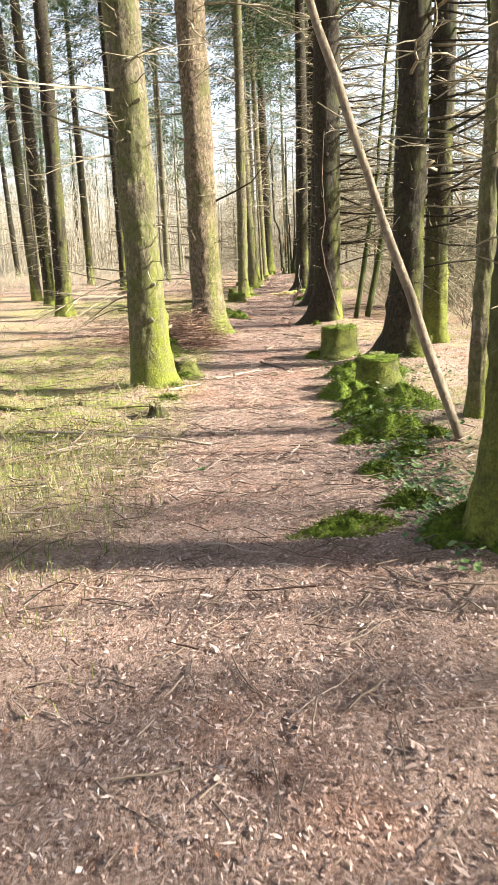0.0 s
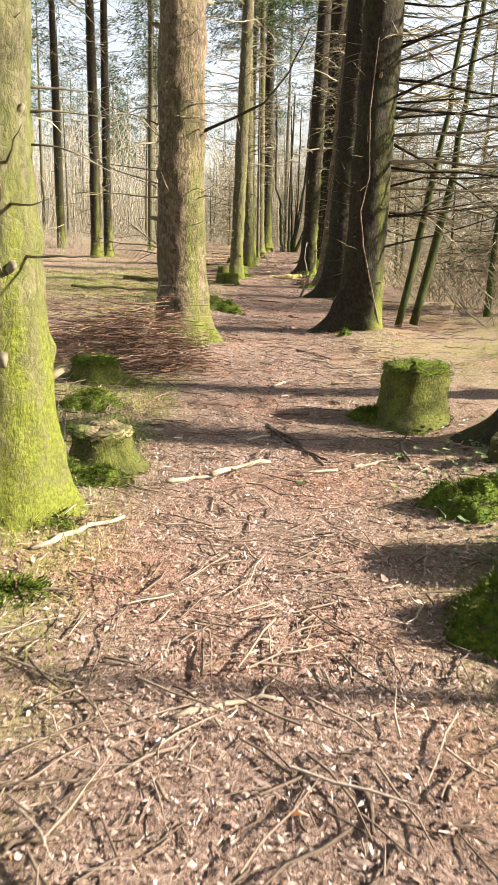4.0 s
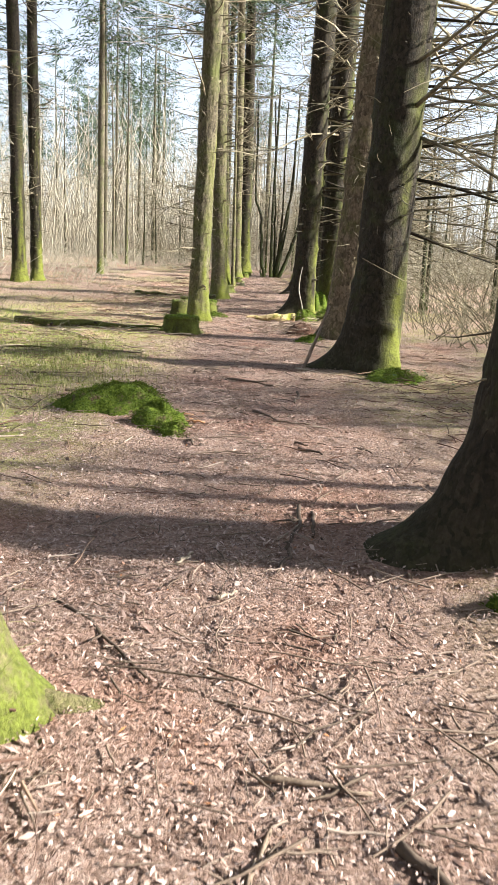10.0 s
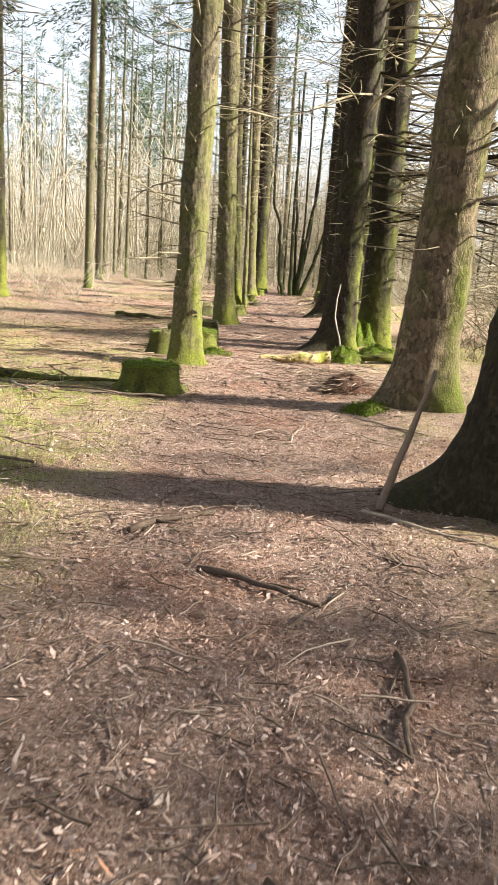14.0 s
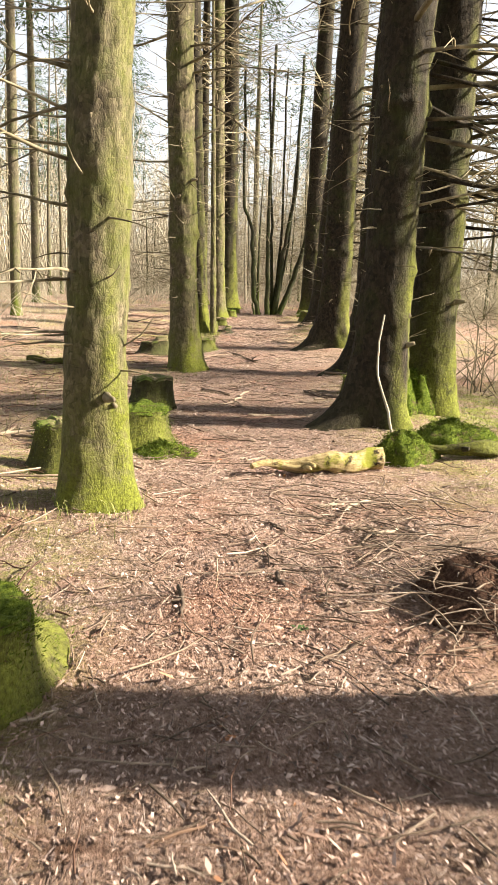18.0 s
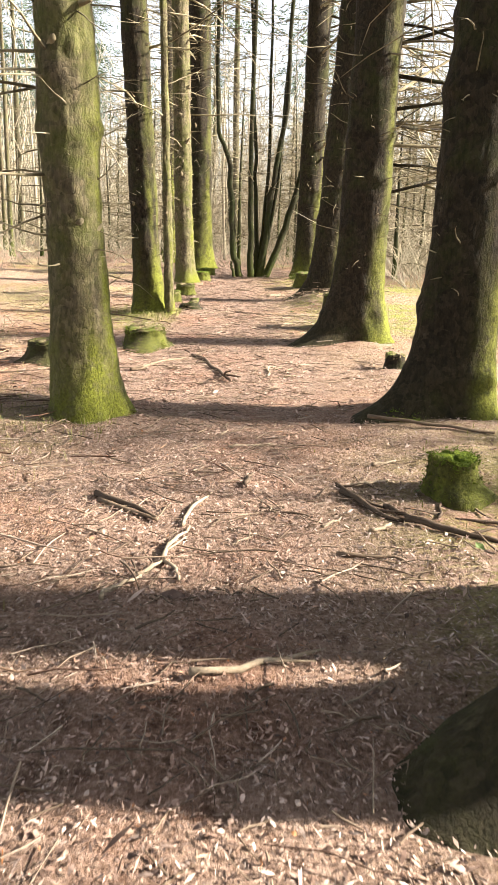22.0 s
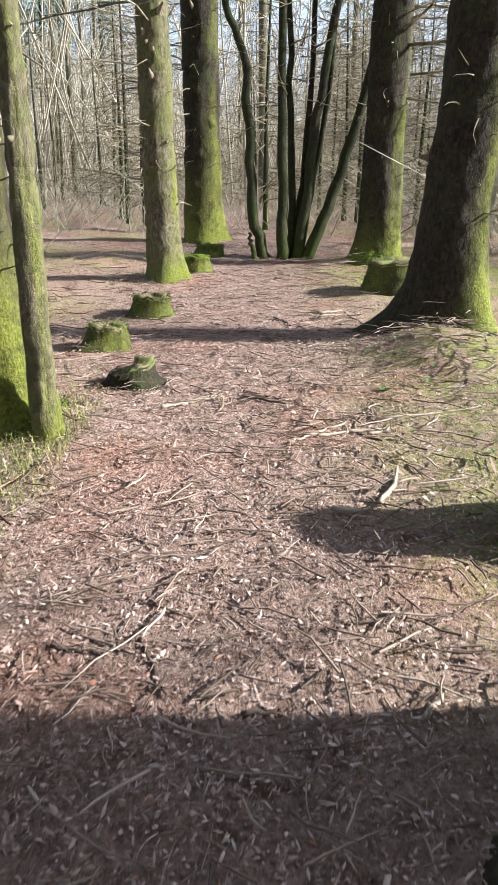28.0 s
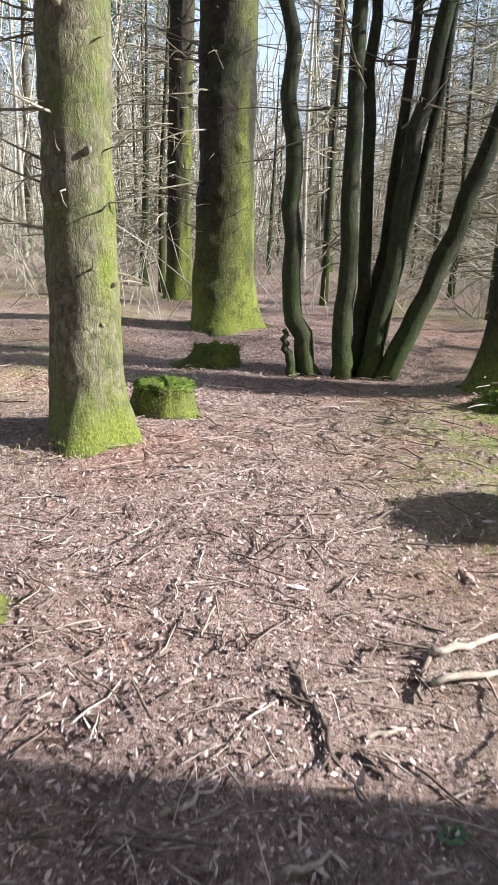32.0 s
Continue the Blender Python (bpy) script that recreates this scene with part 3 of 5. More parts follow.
POLE_WOOD = bark_material("pole_wood", (0.10, 0.08, 0.055), (0.27, 0.22, 0.155), (0.2, 0.18, 0.1), (0.15, 0.18, 0.03), 0.1, 30.0)
bent("leaning_pole", "dead pale pole of a thin tree leaning over the path", "fallen tree", 0.033, 0.022, POLE_WOOD, (1.37, 5.0, 0.0), (1.03, 5.07, 1.0), (0.69, 5.15, 2.0), (0.26, 5.25, 3.3), (-0.2, 5.4, 5.2))
bent("sapling", "thin mossy young stem leaning beside the dark spruce", "tree", 0.055, 0.02, BARK_SMOOTH, (2.05, 15.4, 0.05), (2.32, 15.45, 1.6), (2.55, 15.5, 3.2), (2.8, 15.6, 6.0), moss=0.5)
bent("sapling", "thin mossy young stem leaning beside the dark spruce", "tree", 0.065, 0.02, BARK_SMOOTH, (2.32, 15.7, 0.05), (2.65, 15.75, 1.6), (2.85, 15.8, 3.4), (3.0, 15.9, 6.0), moss=0.5)
bent("sapling", "thin grey leaning sapling stem at the path side", "tree", 0.04, 0.015, BARK_SMOOTH, (2.2, 6.6, 0.05), (2.05, 6.6, 1.5), (1.95, 6.65, 3.0), (1.8, 6.7, 5.0), moss=0.3)
bent("bark_stake", "dark bare stake leaning upright beside a spruce foot", "stick", 0.022, 0.012, TWIG, (1.08, 20.2, 0.02), (1.2, 20.35, 0.3), (1.36, 20.5, 0.68))
bent("pale_vine", "thin pale stick standing against a mossy spruce foot", "stick", 0.011, 0.006, PALE_STEM, (1.80, 26.9, 0.0), (1.75, 27.0, 0.3), (1.70, 27.2, 0.55), (1.72, 27.3, 0.8), (1.76, 27.35, 1.0))
bent("big_dead_limb", "long curved dead limb reaching from the plated spruce over the path", "branch", 0.018, 0.006, BARK, (-0.52, 13.6, 2.22), (-0.17, 13.5, 2.36), (0.12, 13.45, 2.5), (0.36, 13.45, 2.8), (0.55, 13.4, 3.2))
bent("climbing_stem", "thin pale climbing stem on the dark spruce trunk", "vine", 0.009, 0.006, TWIG, (1.67, 14.58, 0.08), (1.53, 14.62, 0.6), (1.40, 14.63, 1.1), (1.34, 14.64, 1.5), (1.42, 14.64, 1.9), (1.38, 14.65, 2.6), (1.43, 14.66, 3.4))

# the many-stemmed clump at the end of the path
CLX, CLY = 2.28, 43.55
CLZ = bowl(CLX, CLY)
clump = thing("coppice_clump", CLX, CLY, CLZ, "clump of seven slim leafless stems from one mossy foot", "tree")


def clump_stem(r0, *pts):
    fine, rr = [], random.Random(int(900 * abs(pts[-1][0]) + 7))
    for a, c in zip(pts, pts[1:]):
        for k in range(5):
            fine.append(Vector(a).lerp(Vector(c), k / 5) + Vector((rr.gauss(0, 0.012), rr.gauss(0, 0.012), 0)))
    fine.append(Vector(pts[-1]))
    n, r0 = len(fine) - 1, r0 * 1.2
    b = Build().tube(fine, [r0 * (1 - 0.55 * k / n) for k in range(n + 1)], 10)
    b.w = [0.75 * math.exp(-max(0, v[2]) / 0.5) for v in b.v]
    stem = part("stem", b.mesh("stem", BARK_SMOOTH), clump)
    tagged(part("twig_tangle", dead_branches(rr, r0, (pts[-1][0] / pts[-1][2], 0), 1.6, 6.0, 14, 0.9), stem), kind="stuff") if pts[-1][2] > 1 else None


clump_stem(0.062, (-0.28, -0.1, -0.05), (-0.46, -0.1, 0.5), (-0.50, -0.1, 1.6), (-0.55, -0.1, 2.3), (-0.78, -0.1, 2.9), (-0.85, 0, 6.5))
clump_stem(0.068, (-0.06, -0.1, -0.05), (-0.08, -0.1, 0.6), (-0.10, -0.1, 2.0), (-0.06, -0.1, 7.0))
clump_stem(0.050, (0.05, 0.05, -0.05), (0.05, 0.05, 0.8), (0.0, 0.05, 2.4), (-0.2, 0.1, 6.5))
clump_stem(0.045, (0.08, 0.1, -0.05), (0.20, 0.1, 0.9), (0.28, 0.1, 2.4), (0.30, 0.1, 6.5))
clump_stem(0.066, (0.12, -0.06, -0.05), (0.24, -0.06, 0.8), (0.36, -0.06, 1.9), (0.62, -0.06, 3.4), (0.7, 0, 6.8))
clump_stem(0.040, (0.15, 0.06, -0.05), (0.34, 0.06, 1.0), (0.50, 0.06, 2.2), (0.75, 0.1, 6.0))
clump_stem(0.070, (0.22, -0.08, -0.05), (0.50, -0.08, 0.6), (0.85, -0.08, 1.7), (1.15, -0.08, 3.0), (1.5, 0, 5.8))
clump_stem(0.035, (-0.40, -0.15, -0.05), (-0.47, -0.15, 0.15), (-0.5, -0.15, 0.32))

# ---- stumps, moss mounds and logs ----


def stump(x, y, w, h, moss=0.9, tilt=0.0, label="old sawn spruce stump overgrown with bright green moss"):
    rng = random.Random(int(abs(x * 977 + y * 131)))
    t = thing("tree_stump", x, y, bowl(x, y), label, "stump", "stumps along the path")
    b, seg = Build(), 40
    zs = [-0.1, 0.0, 0.03, 0.07, 0.12] + [0.12 + (h - 0.12) * k / 6 for k in range(1, 7)] if h > 0.16 else [-0.08, 0, 0.04, 0.08, h]
    roots = [(rng.uniform(0, 6.28), rng.uniform(0.3, 0.9)) for _ in range(5)]
    off = rng.uniform(0, 50)
    for k, z in enumerate(zs):
        for j in range(seg):
            a = 6.2832 * j / seg
            fl = math.exp(-max(0, z) / (0.35 * h + 0.03))
            lobe = sum(max(0, math.cos(a - ra)) ** 5 * am for ra, am in roots)
            r = w / 2 * (0.92 + 0.25 * fl + 0.55 * fl * fl * lobe + 0.09 * noise.noise((math.cos(a) * 1.5, math.sin(a) * 1.5, z * 3 + off)))
            r += 0.02 * noise.noise((math.cos(a) * 6, math.sin(a) * 6, z * 14 + off))
            zz = z + (tilt * math.cos(a) * w * 0.3 + 0.03 * noise.noise((math.cos(a) * 3, math.sin(a) * 3, off)) if k == len(zs) - 1 else 0)
            b.v.append((r * math.cos(a), r * math.sin(a), zz))
            b.w.append(min(1, max(0, moss * (0.75 + 0.6 * noise.noise((math.cos(a) * 2 + off, math.sin(a) * 2, z * 4))))))
    n = len(zs)
    for i in range(n - 1):
        for j in range(seg):
            p, q = i * seg + j, i * seg + (j + 1) % seg
            b.f.append((p, q, q + seg, p + seg))
    body = part("stump_body", b.mesh("stump_body", BARK), t)
    c = Build()
    rim = [Vector(v) for v in b.v[-seg:]]
    for ring in range(6):
        u = (1.04, 0.97, 0.75, 0.5, 0.3, 0.12)[ring]
        for j, v in enumerate(rim):
            c.v.append((v.x * u, v.y * u, v.z + (-0.02 if ring == 0 else 0.008) + 0.018 * max(0.0, 1 - u) ** 0.6 * noise.noise((v.x * 14 * u, v.y * 14 * u, off))))
            c.w.append(moss)
    for i in range(5):
        for j in range(seg):
            p, q = i * seg + j, i * seg + (j + 1) % seg
            c.f.append((p, q, q + seg, p + seg))
    c.f.append(tuple(range(5 * seg, 6 * seg)))
    part("cut_top", c.mesh("cut_top", MOSS if moss > 0.85 else CUT), t)
    if moss > 0.5:
        b.v += c.v[: 3 * seg]
        fronds(body, rng, b, 2200 if w > 0.35 else 1100, 0.016)
    return t


def fronds(t, rng, b, count, size=0.02):
    """Short moss tufts standing on a body."""
    g = Build()
    for _ in range(count):
        p = Vector(rng.choice(b.v))
        if p.z < 0.0:
            continue
        p += Vector((rng.gauss(0, 0.012), rng.gauss(0, 0.012), rng.gauss(0, 0.01)))
        d = (Vector((p.x, p.y, 0)).normalized() * 0.7 + Vector((rng.gauss(0, 0.5), rng.gauss(0, 0.5), rng.uniform(0.1, 1)))).normalized() * rng.uniform(0.5, 1.5) * size
        s = d.cross(Vector((rng.gauss(0, 1), rng.gauss(0, 1), 0.3))).normalized() * size * 0.17
        k = len(g.v)
        g.v += [p - s, p + s, p + d]
        g.f.append((k, k + 1, k + 2))
    tagged(part("moss_fronds", g.mesh("moss_fronds", MOSS, smooth=False), t), kind="stuff")


def moss_mound(x, y, w, l, h, rz=0.0, label="low uneven mound of green moss over buried roots", soil=False):
    rng = random.Random(int(abs(x * 611 + y * 89)))
    t = thing("soil_heap" if soil else "moss_mound", x, y, bowl(x, y) - 0.01, label, "soil" if soil else "moss", "" if soil else "moss mounds", rz)
    b, seg, rings, off = Build(), 44, 12, rng.uniform(0, 60)
    for i in range(rings):
        u = i / (rings - 1)
        for j in range(seg):
            a = 6.2832 * j / seg
            k = 1.08 + 0.5 * noise.noise((math.cos(a) * 1.3 + off, math.sin(a) * 1.3, 0)) + 0.2 * noise.noise((math.cos(a) * 4 + off, math.sin(a) * 4, u * 2))
            r = (1 - u ** 1.6) * k
            z = 0.85 * h * (1 - (1 - u) ** 1.7) * (1 + 0.36 * noise.noise((math.cos(a) * r * 2.6 + off, math.sin(a) * r * 2.6, 4))) - 0.05 * (1 - u)
            b.v.append((w / 2 * r * math.cos(a), l / 2 * r * math.sin(a), z + 0.028 * noise.noise((r * math.cos(a) * 7 + off, r * math.sin(a) * 9, 7))))
            b.w.append(1.0)
    for i in range(rings - 1):
        for j in range(seg):
            p, q = i * seg + j, i * seg + (j + 1) % seg
            b.f.append((p, q, q + seg, p + seg))
    if soil:
        part("soil_crust", b.mesh("soil_crust", SOIL), t)
        return t
    cushion = part("moss_cushion", b.mesh("moss_cushion", MOSS), t)
    fronds(cushion, rng, b, int(4200 * min(1, w * l * 3) + 500), 0.020)
    return t


stump(1.13, 10.15, 0.46, 0.36)
stump(-1.25, 11.2, 0.36, 0.17)
stump(-0.80, 8.9, 0.32, 0.19, 0.6, label="dark old stump with moss beside a spruce")
stump(1.22, 7.6, 0.40, 0.28)
moss_mound(1.0, 8.25, 0.45, 0.4, 0.18)
stump(-0.38, 23.5, 0.50, 0.24)
stump(-0.53, 26.2, 0.30, 0.28, 0.7, label="round mossy stump behind the pale spruce")
stump(-0.12, 27.0, 0.50, 0.27)
stump(-0.08, 28.6, 0.38, 0.28, 0.3, label="dark weathered stump with mossy edge")
stump(-0.48, 27.8, 0.22, 0.24, 0.7, label="small mossy stump beside the larger one")
stump(-0.32, 33.0, 0.42, 0.2, 0.25, 0.4, label="low weathered stump of bare brown wood")
stump(0.40, 34.05, 0.37, 0.18, 0.6, label="low dark mossy stump at the path edge")
stump(2.02, 29.75, 0.22, 0.15, 0.9)
stump(2.56, 32.8, 0.16, 0.12, 0.0, label="small bare cut stump beside a spruce foot")
stump(2.60, 35.55, 0.40, 0.42, 0.3, 0.3, label="tall dark broken stump behind a spruce")
stump(0.60, 38.55, 0.27, 0.16, 0.75, label="small sawn stump with mossy sides")
stump(0.81, 39.75, 0.30, 0.17, 0.8)
stump(1.12, 42.15, 0.34, 0.19)
stump(1.28, 43.65, 0.33, 0.14)
stump(3.06, 40.7, 0.52, 0.30, 0.7, label="wide old sawn stump with a mossy pale top")
stump(0.86, 37.6, 0.26, 0.1, 0.0, 0.6, label="broken hollow dark stump on the litter")
stump(1.42, 9.0, 0.2, 0.14, 0.5, label="small broken stump among moss")
stump(-0.84, 6.6, 0.11, 0.10, 0.2, label="small sawn bare stump at the path edge")
moss_mound(0.45, 3.56, 0.52, 0.22, 0.10, 6, label="dark green moss cushion over a root")
moss_mound(0.80, 3.92, 0.34, 0.2, 0.09)
moss_mound(0.95, 3.3, 0.42, 0.5, 0.2, 20)
moss_mound(0.74, 4.55, 0.3, 0.36, 0.07)
moss_mound(0.98, 4.85, 0.36, 0.28, 0.1)
moss_mound(1.2, 5.2, 0.4, 0.3, 0.12)
moss_mound(0.9, 5.95, 0.4, 0.3, 0.1)
moss_mound(1.0, 6.75, 0.42, 0.4, 0.15)
moss_mound(0.7, 5.35, 0.34, 0.26, 0.09)
moss_mound(1.25, 3.15, 0.6, 0.6, 0.3)
moss_mound(0.98, 5.45, 0.5, 0.4, 0.2)
moss_mound(0.80, 6.2, 0.35, 0.4, 0.12)
moss_mound(1.25, 6.5, 0.6, 0.7, 0.2)
moss_mound(0.85, 7.15, 0.45, 0.45, 0.2)
moss_mound(1.35, 8.35, 0.6, 0.6, 0.18)
moss_mound(0.84, 10.15, 0.36, 0.3, 0.1, 15)
moss_mound(-0.95, 7.9, 0.5, 0.4, 0.12)
moss_mound(-0.75, 8.55, 0.4, 0.25, 0.1)
moss_mound(-1.15, 8.55, 0.35, 0.35, 0.08)
moss_mound(-0.62, 17.75, 0.75, 0.6, 0.22, 10)
moss_mound(-0.26, 17.2, 0.38, 0.34, 0.2)
moss_mound(-0.14, 16.95, 0.2, 0.24, 0.1)
moss_mound(-0.5, 18.3, 0.4, 0.25, 0.13)
moss_mound(-0.95, 8.6, 0.3, 0.5, 0.1)
moss_mound(-0.82, 7.3, 0.35, 0.3, 0.07)
moss_mound(-1.1, 10.2, 0.5, 0.4, 0.14)
moss_mound(1.2, 14.35, 0.18, 0.16, 0.13, label="small round bright moss ball on litter")
moss_mound(1.95, 19.7, 0.6, 0.5, 0.12)
moss_mound(1.5, 22.9, 0.5, 0.35, 0.12)
moss_mound(1.78, 26.62, 0.5, 0.32, 0.24, 15)
moss_mound(2.3, 27.2, 0.7, 0.4, 0.2)
moss_mound(2.2, 28.2, 0.5, 0.5, 0.5, label="tall moss-grown old root between two spruces")
moss_mound(1.48, 24.15, 0.55, 0.5, 0.2, 30, "heap of dark red-brown soil and rotten roots beside the path", True)
moss_mound(0.1, 26.7, 0.45, 0.4, 0.1)
moss_mound(2.2, 31.0, 0.5, 0.35, 0.14)
moss_mound(0.42, 37.0, 0.5, 0.4, 0.1)
moss_mound(3.4, 40.6, 0.6, 0.5, 0.2)
moss_mound(3.2, 42.4, 0.6, 0.4, 0.2)
moss_mound(1.2, 45.5, 0.7, 0.5, 0.2)
moss_mound(2.65, 39.0, 0.4, 0.4, 0.12)

DARK, MID, PALE, ORANGE = 0, 1, 2, 3


def wood(name, a, c):
    k = Mat(name, 0.85, 0.25)
    return k.color(k.ramp(k.noise(18, 6, 0.75, k.scaled(1, 4, 4)), (0.3, a), (0.7, c))).bump(k.noise(90, 4), 0.6, 0.004).m


WOODS = [wood("dark_stick", (0.045, 0.032, 0.024), (0.13, 0.095, 0.07)), wood("brown_stick", (0.09, 0.065, 0.046), (0.22, 0.165, 0.12)), wood("pale_stick", (0.20, 0.155, 0.11), (0.43, 0.36, 0.275)), wood("orange_stick", (0.28, 0.13, 0.06), (0.55, 0.32, 0.17))]
STICK_SAY = ("dark damp fallen stick lying on leaf litter", "brown fallen stick lying on leaf litter", "pale bare fallen stick lying on leaf litter", "orange-brown rotten stick lying on leaf litter")


def stick(x, y, heading, length, width, tone):
    rng = random.Random(int(abs(x * 3571 + y * 733)))
    width = min(width, 0.055)
    t = thing("fallen_stick", x, y, ground_z(x, y) + width * 0.35, STICK_SAY[tone], "stick", "fallen sticks", heading)
    n = 7
    pts = [Vector((length * (k / (n - 1) - 0.5), rng.gauss(0, 0.004) * (1 + 2 * length) + 0.04 * length * math.sin(0.6 * k + x), abs(rng.gauss(0, 0.25)) * width)) for k in range(n)]
    b = Build().tube(pts, [width / 2 * (1 - 0.4 * k / (n - 1)) * rng.uniform(0.85, 1.12) for k in range(n)], 8, lobes=lambda i, a: 1 + 0.12 * math.sin(2 * a + i))
    stem = part("stem", b.mesh("stem", WOODS[tone]), t)
    for _ in range(rng.choice((0, 1, 1, 2)) if length > 0.22 else 0):
        k = rng.randint(1, n - 2)
        h = rng.choice((-1, 1)) * rng.uniform(0.4, 1.0)
        q = limb_points(rng, pts[k], h, length * rng.uniform(0.12, 0.4), 0.15, -0.1, 3)
        part("side_twig", Build().tube(q, [width * 0.28, width * 0.22, width * 0.16, width * 0.08], 6).mesh("side_twig", WOODS[tone]), stem)
    return t


def fallen_log(x, y, heading, length, width, material, label):
    rng = random.Random(int(abs(x * 71 + y * 37)))
    t = thing("fallen_log", x, y, bowl(x, y) + width * 0.42, label, "log", "", heading)
    n = 64
    pts = [Vector((length * (k / (n - 1) - 0.5), 0.03 * math.sin(k * 0.14), 0.012 * math.sin(k * 0.23))) for k in range(n)]
    b = Build().tube(pts, [width / 2 * (0.22 + 0.78 * smooth01(0, 50, k)) * (1 - 0.2 * k / n) * rng.uniform(0.97, 1.03) for k in range(n)], 26, moss=0.1 if material is PALE_LOG else 0.6, lobes=lambda i, a: 1 + (0.3 if material is PALE_LOG else 0.35) * noise.noise((math.cos(a) * 1.6, math.sin(a) * 1.6, i * 0.10 + x)) + (0.16 if material is PALE_LOG else 0.22) * noise.noise((math.cos(a) * 4, math.sin(a) * 4, i * 0.12 + x)) + (0.08 if material is PALE_LOG else 0.2) * noise.noise((math.cos(a) * 9, math.sin(a) * 9, i * 0.2 + x)))
    body = part("log_body", b.mesh("log_body", material), t)
    for _ in range(4):
        k, a = rng.randint(20, n - 2), rng.choice((0.2, 2.9)) + rng.uniform(-0.3, 0.3)
        d = Vector((0.3, math.cos(a), math.sin(a))).normalized()
        p = pts[k] + d * width * 0.35
        part("branch_stub", Build().tube([p, p + d * 0.03, p + d * rng.uniform(0.04, 0.07)], [0.022, 0.018, 0.013], 7).mesh("branch_stub", material), body)
    return t


def rotten_material():
    k = Mat("rotten_wood", 0.9, 0.15)
    c = k.ramp(k.noise(16, 6, 0.75, k.scaled(1, 4, 4)), (0.3, (0.13, 0.085, 0.04)), (0.5, (0.36, 0.28, 0.14)), (0.72, (0.54, 0.45, 0.25)))
    c = k.mix(k.mask(k.noise(4.5, 6, 0.75), 0.53, 0.62), c, (0.20, 0.21, 0.03))
    c = k.mix(k.mask(k.noise(8, 5, 0.7), 0.58, 0.66), c, (0.03, 0.021, 0.013))
    return k.color(c).bump(k.noise(40, 5, 0.75, k.scaled(1, 3, 3)), 0.9, 0.012).m


PALE_LOG = rotten_material()
fallen_log(1.12, 26.17, 15, 0.92, 0.17, PALE_LOG, "short pale yellow rotten log tapering to a split end")
fallen_log(2.25, 26.65, 10, 0.9, 0.14, BARK, "mossy broken log lying behind the pale one")
fallen_log(-1.7, 23.5, 178, 2.2, 0.12, BARK, "long dark fallen log across the grassy floor")
fallen_log(-2.6, 21.0, 168, 1.9, 0.06, BARK_PALE, "thin fallen pole on the grassy floor")
fallen_log(-1.3, 31.5, 155, 1.3, 0.09, BARK, "dark rotten log among twigs")
fallen_log(-1.6, 6.9, 172, 1.5, 0.05, BARK, "thin fallen pole among twigs and grass")
fallen_log(3.7, 35.2, 60, 1.2, 0.12, BARK, "mossy log in the clearing beside the spruces")

# ---- far forest ----


def far_prototype(k, w, height, bark, thin):
    rng = random.Random(900 + k)
    tree = thing("woodland_tree", 0, 0, -60, "tall thin straight trunk in the woodland beyond", "tree", "distant trees")
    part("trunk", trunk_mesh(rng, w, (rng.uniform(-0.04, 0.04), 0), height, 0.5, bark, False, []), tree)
    tagged(part("twig_tangle", dead_branches(rng, w, (0, 0), 1.8, height * 0.75, 80 if not thin else 44, 1.3 if not thin else 0.9, 3), tree), kind="stuff")
    if not thin:
        part("crown", FAR_CROWNS[k % 3], tree)
    return tree


PROTO = [far_prototype(k, *a) for k, a in enumerate(((0.30, 18, BARK_HAZED, False), (0.24, 17, BARK_HAZED, False), (0.36, 19, BARK, False), (0.12, 10, PALE_STEM, True), (0.09, 8, PALE_STEM, True), (0.16, 12, BARK_HAZED, True)))]
rng = random.Random(77)
spots = [(row[1], row[2]) for row in NEAR]


def plant(x, y, k, gap=0.8):
    if min((x - a) ** 2 + (y - b) ** 2 for a, b in spots) < gap * gap:
        return
    spots.append((x, y))
    copy_thing(PROTO[k], pose(x, y, (ground_z(x, y) if -12 < x < 14 and y < 70 else bowl(x, min(y, 120))) - 0.05, 0, 0, rng.uniform(0, 360)))


for _ in range(48):      # the left wood, thinning towards the path
    y = rng.uniform(28, 95)
    x = -rng.uniform(2.5, 8 + y * 0.35)
    if x > -3.2 - (y - 28) * 0.02:
        continue
    plant(x, y, rng.choice((0, 1, 2, 5)), 1.6)
for _ in range(290):     # pale thin stems far behind, their tone standing in for haze
    y = rng.uniform(50, 120)
    x = rng.uniform(-46, 16)
    plant(x, y, rng.choice((3, 4, 5, 3, 4, 1)), 0.6)
for _ in range(16):
    plant(-rng.uniform(5.5, 14), rng.uniform(12, 40), rng.choice((0, 1, 2, 5)), 1.6)
for _ in range(60):      # unseen wood behind the walk's start, added to hold back sky light
    plant(rng.uniform(-16, 14), rng.uniform(-32, -3), rng.choice((0, 1, 2)), 1.5)
for p in PROTO:
    p.matrix_basis = pose(-30 + 3 * PROTO.index(p), 62, bowl(-30, 62) - 0.05)

